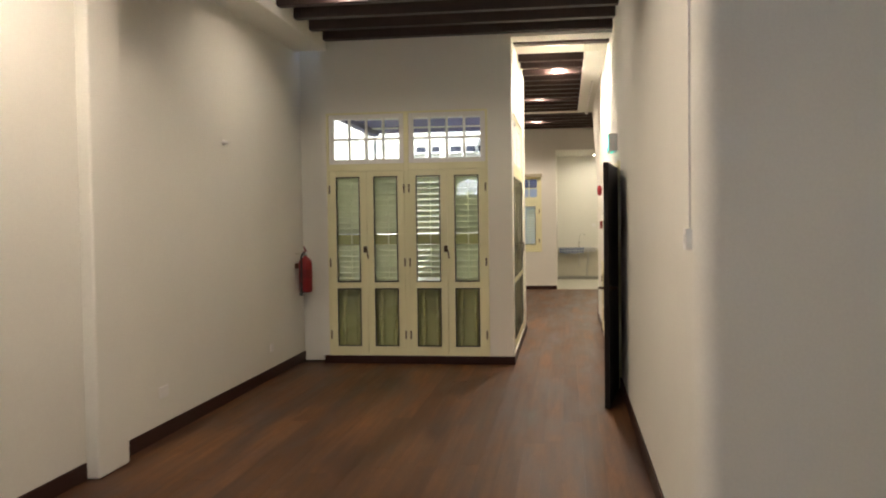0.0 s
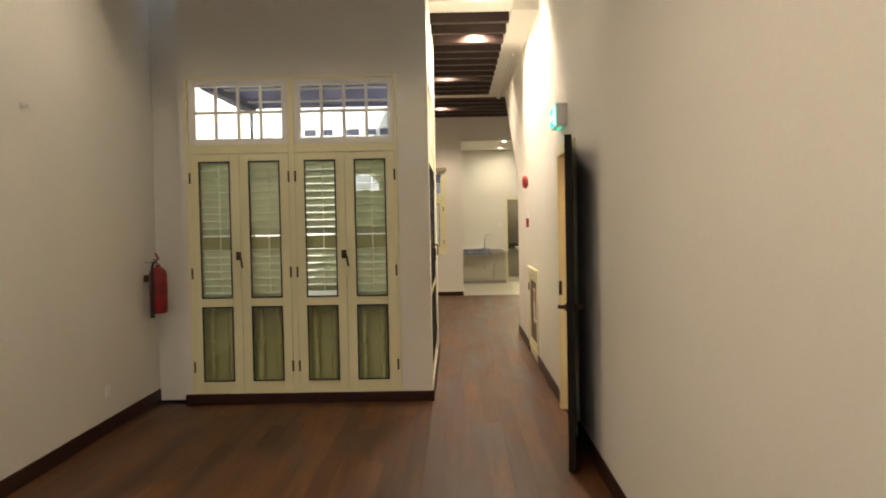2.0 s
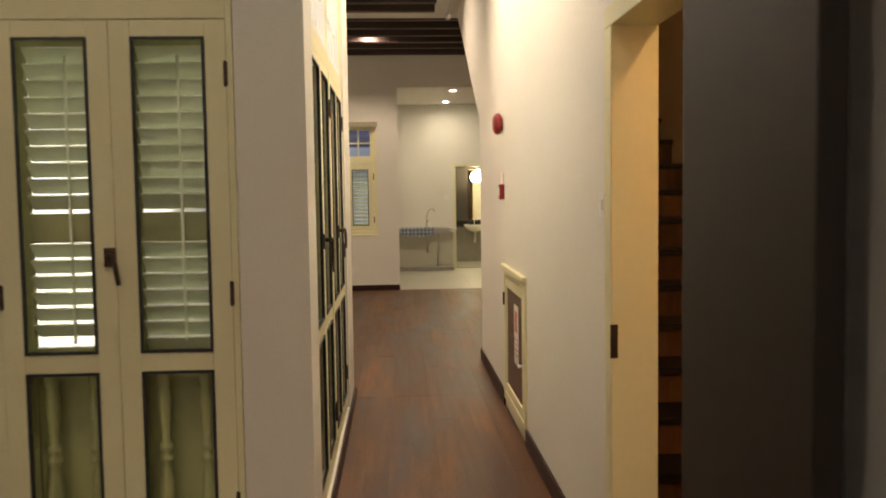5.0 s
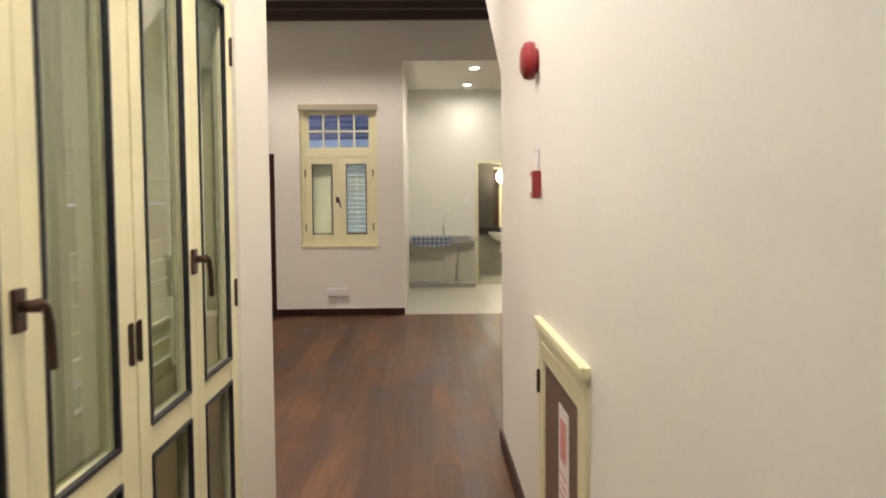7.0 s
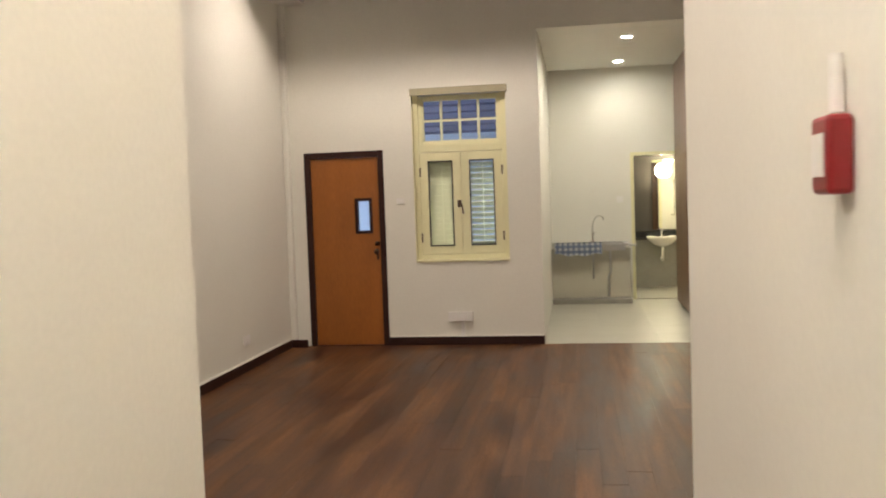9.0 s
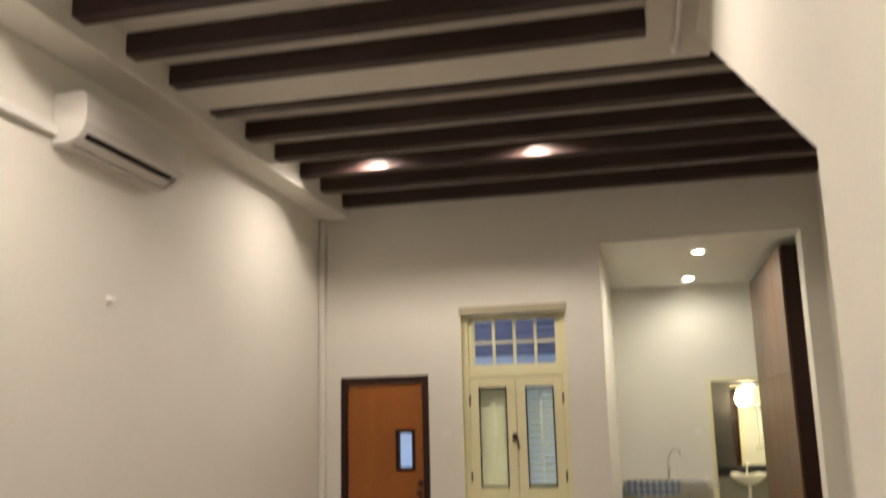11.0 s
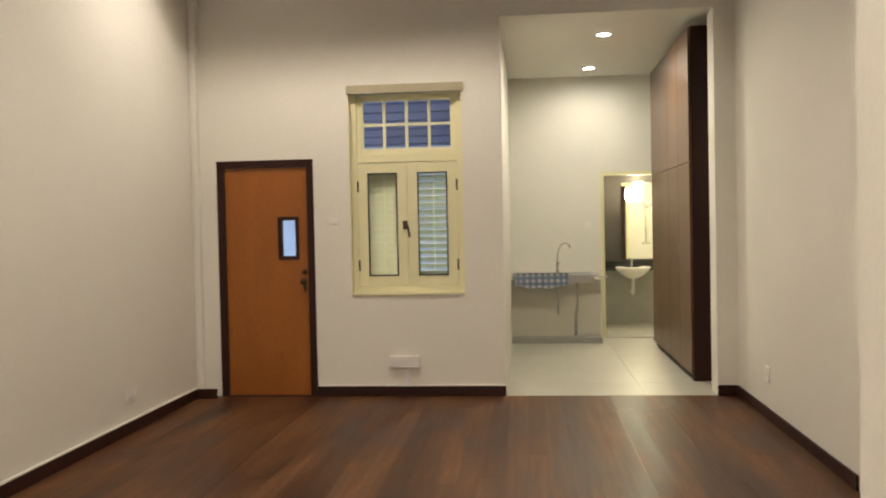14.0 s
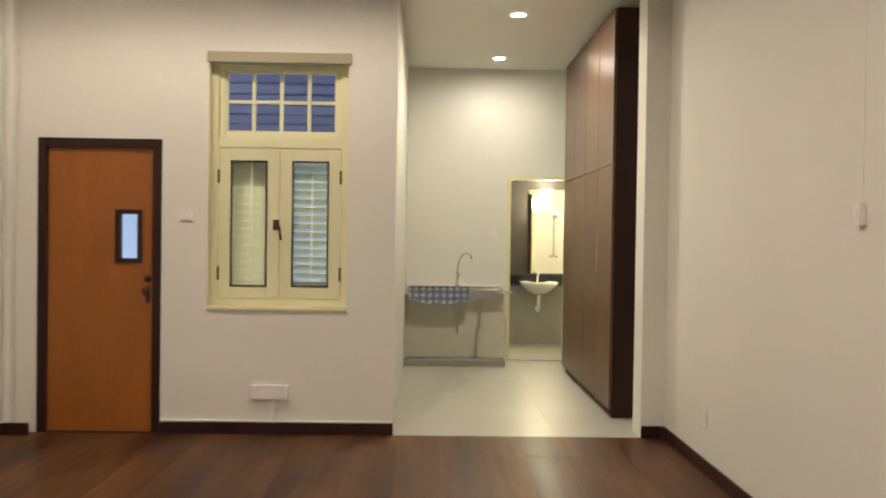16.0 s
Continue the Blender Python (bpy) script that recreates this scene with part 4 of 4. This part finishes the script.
part("underside", boxes((-0.055, -0.03, 0.1, 0.33, 0.014, 0.0195)), EXITGREEN, ex)

# ---- fire bell, call point, extinguisher ----
bl2 = thing("fire_bell", (XR, 11.02, 2.073), "round red fire alarm bell on the corridor wall", "alarm bell")
part("gong", lathe(bmesh.new(), [(0.073, 0.015), (0.078, 0.035), (0.071, 0.055), (0.045, 0.068), (0.01, 0.07)], pose(0, 0, 0, 0, -90), 24), REDPAINT, bl2, smooth=True)
part("base", lathe(bmesh.new(), [(0.05, 0), (0.05, 0.0149)], pose(0, 0, 0, 0, -90), 20), REDPAINT, bl2)
cp = thing("call_point", (XR, 10.95, 1.575), "small red break-glass call point below a conduit", "call point")
part("body", boxes((-0.036, 0, -0.042, 0.042, -0.055, 0.055), bevel=0.008), REDPAINT, cp)
part("glass_face", boxes((-0.039, -0.0365, -0.028, 0.028, -0.03, 0.03)), WHITEPLASTIC, cp)
part("conduit", rod(bmesh.new(), (-0.012, 0, 0.06), (-0.012, 0, 0.14), 0.01), WHITEPLASTIC, cp)

fe = thing("fire_extinguisher", (XL + 0.12, 8.0, 0.85), "red fire extinguisher with a black hose hanging on the wall", "fire extinguisher")
part("cylinder", lathe(bmesh.new(), [(0.058, 0), (0.072, 0.008), (0.078, 0.03), (0.079, 0.34), (0.072, 0.375), (0.052, 0.4), (0.026, 0.415), (0.022, 0.43)], seg=28), REDPAINT, fe, smooth=True)
part("label", lathe(bmesh.new(), [(0.0795, 0.17), (0.0797, 0.171), (0.0797, 0.269), (0.0795, 0.27)], seg=28), DARKRED, fe, "darker red printed label band", True)
part("valve", lathe(bmesh.new(), [(0.024, 0.43), (0.026, 0.437), (0.02, 0.447), (0.02, 0.475), (0.013, 0.485)], seg=16), CHROME, fe, "chrome valve", True)
lv = bmesh.new()
block(lv, -0.011, 0.011, -0.095, 0.03, 0.476, 0.486, bevel=0.003)
rod(lv, (0, 0.02, 0.487), (0, -0.05, 0.535), 0.011, 0.009, seg=10)
part("lever", lv, REDPAINT, fe)
part("gauge", lathe(bmesh.new(), [(0.014, 0), (0.016, 0.004), (0.016, 0.012), (0.012, 0.014)], pose(0.016, -0.01, 0.462, 90, 0, 30), 14), WHITEPLASTIC, fe, "small white pressure gauge", True)
part("hose", tube(bmesh.new(), [(-0.012, -0.015, 0.46), (-0.016, -0.06, 0.455), (-0.02, -0.094, 0.41), (-0.02, -0.096, 0.3), (-0.022, -0.096, 0.12), (-0.024, -0.095, 0.05)], 0.012), GASKET, fe, "black rubber hose", True)
part("nozzle", rod(bmesh.new(), (-0.024, -0.095, 0.05), (-0.026, -0.094, -0.03), 0.013, 0.02), GASKET, fe)
part("hose_clip", boxes((-0.03, -0.008, -0.108, -0.078, 0.15, 0.165)), BRONZE, fe)
part("bracket", boxes((-0.12, -0.075, -0.03, 0.03, 0.28, 0.34)), BRONZE, fe)
part("hook_rod", rod(bmesh.new(), (-0.12, -0.005, 0.455), (-0.015, -0.005, 0.455), 0.006, seg=8), CHROME, fe)


# ---- sockets, switches, cables ----
def plate(name, at, w, h, label, category, d=0.012, rockers=1):
    """A wall plate; its wall is on the side of +y."""
    t = thing(name, at, label, category)
    part("plate", boxes((-w / 2, w / 2, -d, 0, -h / 2, h / 2), bevel=0.003), WHITEPLASTIC, t)
    for k in range(rockers):
        c = -w / 2 + w * (k + 0.5) / rockers
        part("rocker", boxes((c - 0.013, c + 0.013, -d - 0.004, -d + 0.001, -0.018, 0.022), bevel=0.002), WHITEPLASTIC, t)
    return t


TO_L, TO_R = 90, -90      # turns for plates on the left and right walls
plate("wall_socket", pose(XL, 7.1, 0.33, 0, 0, TO_L), 0.09, 0.09, "white wall socket low on the party wall", "socket")
plate("wall_socket", pose(XL, 4.55, 0.36, 0, 0, TO_L), 0.15, 0.09, "white double wall socket low on the party wall", "socket", rockers=2)
plate("wall_socket", pose(XL2, 17.41, 0.29, 0, 0, TO_L), 0.15, 0.09, "white double wall socket low on the party wall", "socket", rockers=2)
plate("wall_socket", pose(XRR, 17.87, 0.335, 0, 0, TO_R), 0.09, 0.11, "white wall socket on the rear side wall", "socket")
plate("stair_switch", pose(XR, 7.88, 1.52, 0, 0, TO_R), 0.09, 0.09, "white light switch beside the stair door", "switch")
plate("light_switch", pose(-1.6, YE, 1.55), 0.085, 0.06, "small white switch plate on the end wall", "switch")
plate("kitchen_socket", pose(0.88, YK, 1.47), 0.09, 0.09, "white wall socket above the sink", "socket")
p2 = plate("trunking_socket", pose(-0.99, YE, 0.305), 0.26, 0.1, "white double socket box on the end wall", "socket", 0.04, 2)
part("trunking", boxes((0.0, 0.035, -0.02, -0.001, -0.305 + SK - 0.028, -0.051)), WHITEPLASTIC, p2)
for x, y, z0, wd, mat_, pw, ph in ((XR, 1.985, 1.585, 0.02, WHITEPLASTIC, 0.09, 0.092), (XRR, 15.98, 1.545, 0.004, PLASTER, 0.055, 0.09)):
    t = plate("fan_regulator", pose(x, y, z0, 0, 0, TO_R), pw, ph, "white wall switch fed by a thin surface cable", "switch", 0.028)
    part("cable", boxes((-wd / 2, wd / 2, -wd / 2, -0.001, ph / 2 + 0.001, ZB - z0 - 0.02)), mat_, t, "thin painted surface cable")
for hx, y, z in ((XL, 5.88, 2.43), (XL2, 15.2, 2.41)):
    t = thing("wall_hook", (hx, y, z), "small white hook fitting on the party wall", "hook")
    part("stem", lathe(bmesh.new(), [(0.026, 0), (0.024, 0.012), (0.011, 0.024), (0.011, 0.045), (0.015, 0.05)], pose(0, 0, 0, 0, 90), 16), WHITEPLASTIC, t, smooth=True)

# ---- air conditioner ----
ac = thing("air_conditioner", (XL2, 15.13, 3.185), "white split air conditioner high on the party wall", "air conditioner")


def extruded(profile, y0, y1, bevel=0.0):
    """A profile of (x, z) drawn along y."""
    bm = bmesh.new()
    a, b = ([bm.verts.new((x, y, z)) for x, z in profile] for y in (y0, y1))
    ends = [bm.faces.new(a), bm.faces.new(b[::-1])]
    for k in range(len(profile)):
        q = (k + 1) % len(profile)
        bm.faces.new((a[k], a[q], b[q], b[k]))
    if bevel:
        bmesh.ops.bevel(bm, geom=[e for f in ends for e in f.edges], offset=bevel, segments=2, profile=0.5, affect="EDGES")
    return bm


AC = 0.53
part("casing", extruded([(0, 0.0), (0.075, 0.0), (0.075, 0.04), (0.16, 0.085), (0.187, 0.062), (0.207, 0.1), (0.214, 0.16), (0.212, 0.25), (0.2, 0.285), (0.17, 0.3), (0, 0.3)], -AC, AC, 0.008), WHITEPLASTIC, ac)
part("end_cap", extruded([(0.07, 0.002), (0.115, 0.008), (0.16, 0.03), (0.188, 0.06), (0.162, 0.088), (0.07, 0.05)], -AC + 0.004, -AC + 0.055, 0.004), WHITEPLASTIC, ac)
part("end_cap", extruded([(0.07, 0.002), (0.115, 0.008), (0.16, 0.03), (0.188, 0.06), (0.162, 0.088), (0.07, 0.05)], AC - 0.055, AC - 0.004, 0.004), WHITEPLASTIC, ac)
part("air_outlet", extruded([(0.078, 0.036), (0.16, 0.08), (0.158, 0.083), (0.076, 0.04)], -AC + 0.056, AC - 0.056), GASKET, ac, "dark air outlet slot")
part("vane", extruded([(0.098, 0.014), (0.15, 0.042), (0.148, 0.046), (0.096, 0.019)], -AC + 0.07, AC - 0.07), WHITEPLASTIC, ac, "white louvre blade")
part("front_seam", extruded([(0.2085, 0.1), (0.2125, 0.1), (0.2125, 0.104), (0.2085, 0.104)], -AC + 0.01, AC - 0.01), GROUT, ac)
part("pipe_trunking", boxes((0, 0.05, -3.58, -0.532, 0.045, 0.105), bevel=0.006), WHITEPLASTIC, ac, "white pipe trunking")

# ---- street windows behind the start ----
for wx in (-2.35, -1.2, -0.05, 1.1):
    t = thing("street_window", (wx, YFRONT - 0.1, 0.3), "tall street window, shuttered below a fanlight", "window", "street windows")
    part("window_frame", boxes((-0.4, -0.34, -0.05, 0.05, 0, 2.5), (0.34, 0.4, -0.05, 0.05, 0, 2.5), (-0.34, 0.34, -0.05, 0.05, 0, 0.08), (-0.34, 0.34, -0.05, 0.05, 2.42, 2.5), (-0.34, 0.34, -0.05, 0.05, 1.95, 2.02)), CREAM, t)
    for k in range(1, 5):
        an = math.pi * k / 5
        part("fan_bar", rod(bmesh.new(), (0, 0, 2.02), (0.38 * math.cos(an), 0, 2.02 + 0.38 * math.sin(an)), 0.02, seg=8), CREAM, t)
    for s in (-1, 1):
        part("shutter_leaf", boxes((min(0.002 * s, 0.338 * s), max(0.002 * s, 0.338 * s), -0.02, 0.02, 0.082, 1.948), bevel=0.004), SHUTTER, t, "closed pale green shutter leaf")
    for s in (-1, 1):
        bm = bmesh.new()
        arc = [(s * 0.34 * math.cos(math.pi * k / 16), 2.02 + 0.4 * math.sin(math.pi * k / 16)) for k in range(9)] + [(s * 0.34, 2.42)]
        ring = [[bm.verts.new((x, y, z)) for x, z in arc] for y in (-0.03, 0.03)]
        bm.faces.new(ring[0])
        bm.faces.new(ring[1][::-1])
        for k in range(len(arc)):
            q = (k + 1) % len(arc)
            bm.faces.new((ring[0][k], ring[0][q], ring[1][q], ring[1][k]))
        part("spandrel", bm, CREAM, t)
    pane("pane", boxes((-0.34, 0.34, 0.031, 0.035, 2.02, 2.42)), t)

# ---- yard and buildings outside the end wall ----
structure("ground", boxes((-400, 400, -400, 400, -4.3, -4.0)), CONCRETE, "grey concrete ground far below", "ground")
nb = thing("rear_building", (-1.2, 21.9, -4), "plastered rear wing seen through the end window, tinted for blue skylight", "building")
part("wall", boxes((-3.5, 0.86, 0, 0.2, 0, 6.5)), BLUEGREY, nb)
roof = bmesh.new()
block(roof, -3.6, 0.86, -1.7, 0.1, -0.03, 0.03)
for k in range(8):
    block(roof, -3.6, 0.86, -1.68 + 0.23 * k, -1.64 + 0.23 * k, -0.05, -0.03)
bmesh.ops.rotate(roof, cent=(0, 0, 0), matrix=Matrix.Rotation(radians(-17), 3, "X"), verts=roof.verts)
bmesh.ops.translate(roof, vec=(0, 0, 6.52), verts=roof.verts)
part("roof_soffit", roof, PURLIN, nb, "dark battened roof soffit")

# ---- floor pieces ----
def board_row(x0, x1, y0, y1, w=0.14):
    out, rnd = [], random.Random(7)
    n = int(round((x1 - x0) / w))
    for i in range(n):
        a, y = x0 + (x1 - x0) * i / n, y0 - rnd.uniform(0, 1.6)
        while y < y1:
            ln = rnd.uniform(1.9, 2.7)
            c, d = max(y, y0), min(y + ln, y1)
            if d - c > 0.03:
                out.append((a, a + (x1 - x0) / n, c, d, rnd.uniform(-0.0006, 0.0006)))
            y += ln
    return out


floor_top = thing("timber_floor", (0, 0, 0), "dark reddish-brown timber strip floor, worn in the corridor", "floor")
floor_top["kind"] = "structure"
rows_ = board_row(XL, XR, YFRONT, YF) + board_row(XR, XRR, YFRONT, 1.8) + board_row(XS, XR, YF, YW) + board_row(XL2, XR, YW, YE) + board_row(XR, XRR, YSTAIR, YE)
near = [r for r in rows_ if r[3] > -0.5]
far = [r for r in rows_ if r[3] <= -0.5]
near.sort(key=lambda r: (r[0] < -2.4, r[2]))
far += near[300:]
for x0, x1, y0, y1, dz in near[:300]:
    part("board", boxes((x0 + 0.0003, x1 - 0.0003, y0 + 0.0003, y1 - 0.0003, -0.02, dz)), FLOORWOOD, floor_top)
o = part("far_boards", boxes(*[(x0 + 0.0003, x1 - 0.0003, y0 + 0.0003, y1 - 0.0003, -0.02, dz) for x0, x1, y0, y1, dz in far]), FLOORWOOD, floor_top)
tagged(o, kind="stuff")
kt = thing("tiled_floor", (0, 0, 0), "pale matt floor tiles in the kitchen", "floor")
kt["kind"] = "structure"
for i in range(4):
    for j in range(9):
        x, y = KX0 - 0.01 + 0.6 * i, YE + 0.001 + 0.6 * j
        part("tile", boxes((x + 0.001, min(x + 0.599, 2.21), y + 0.001, y + 0.599, -0.004, 0.0)), TILE, kt)
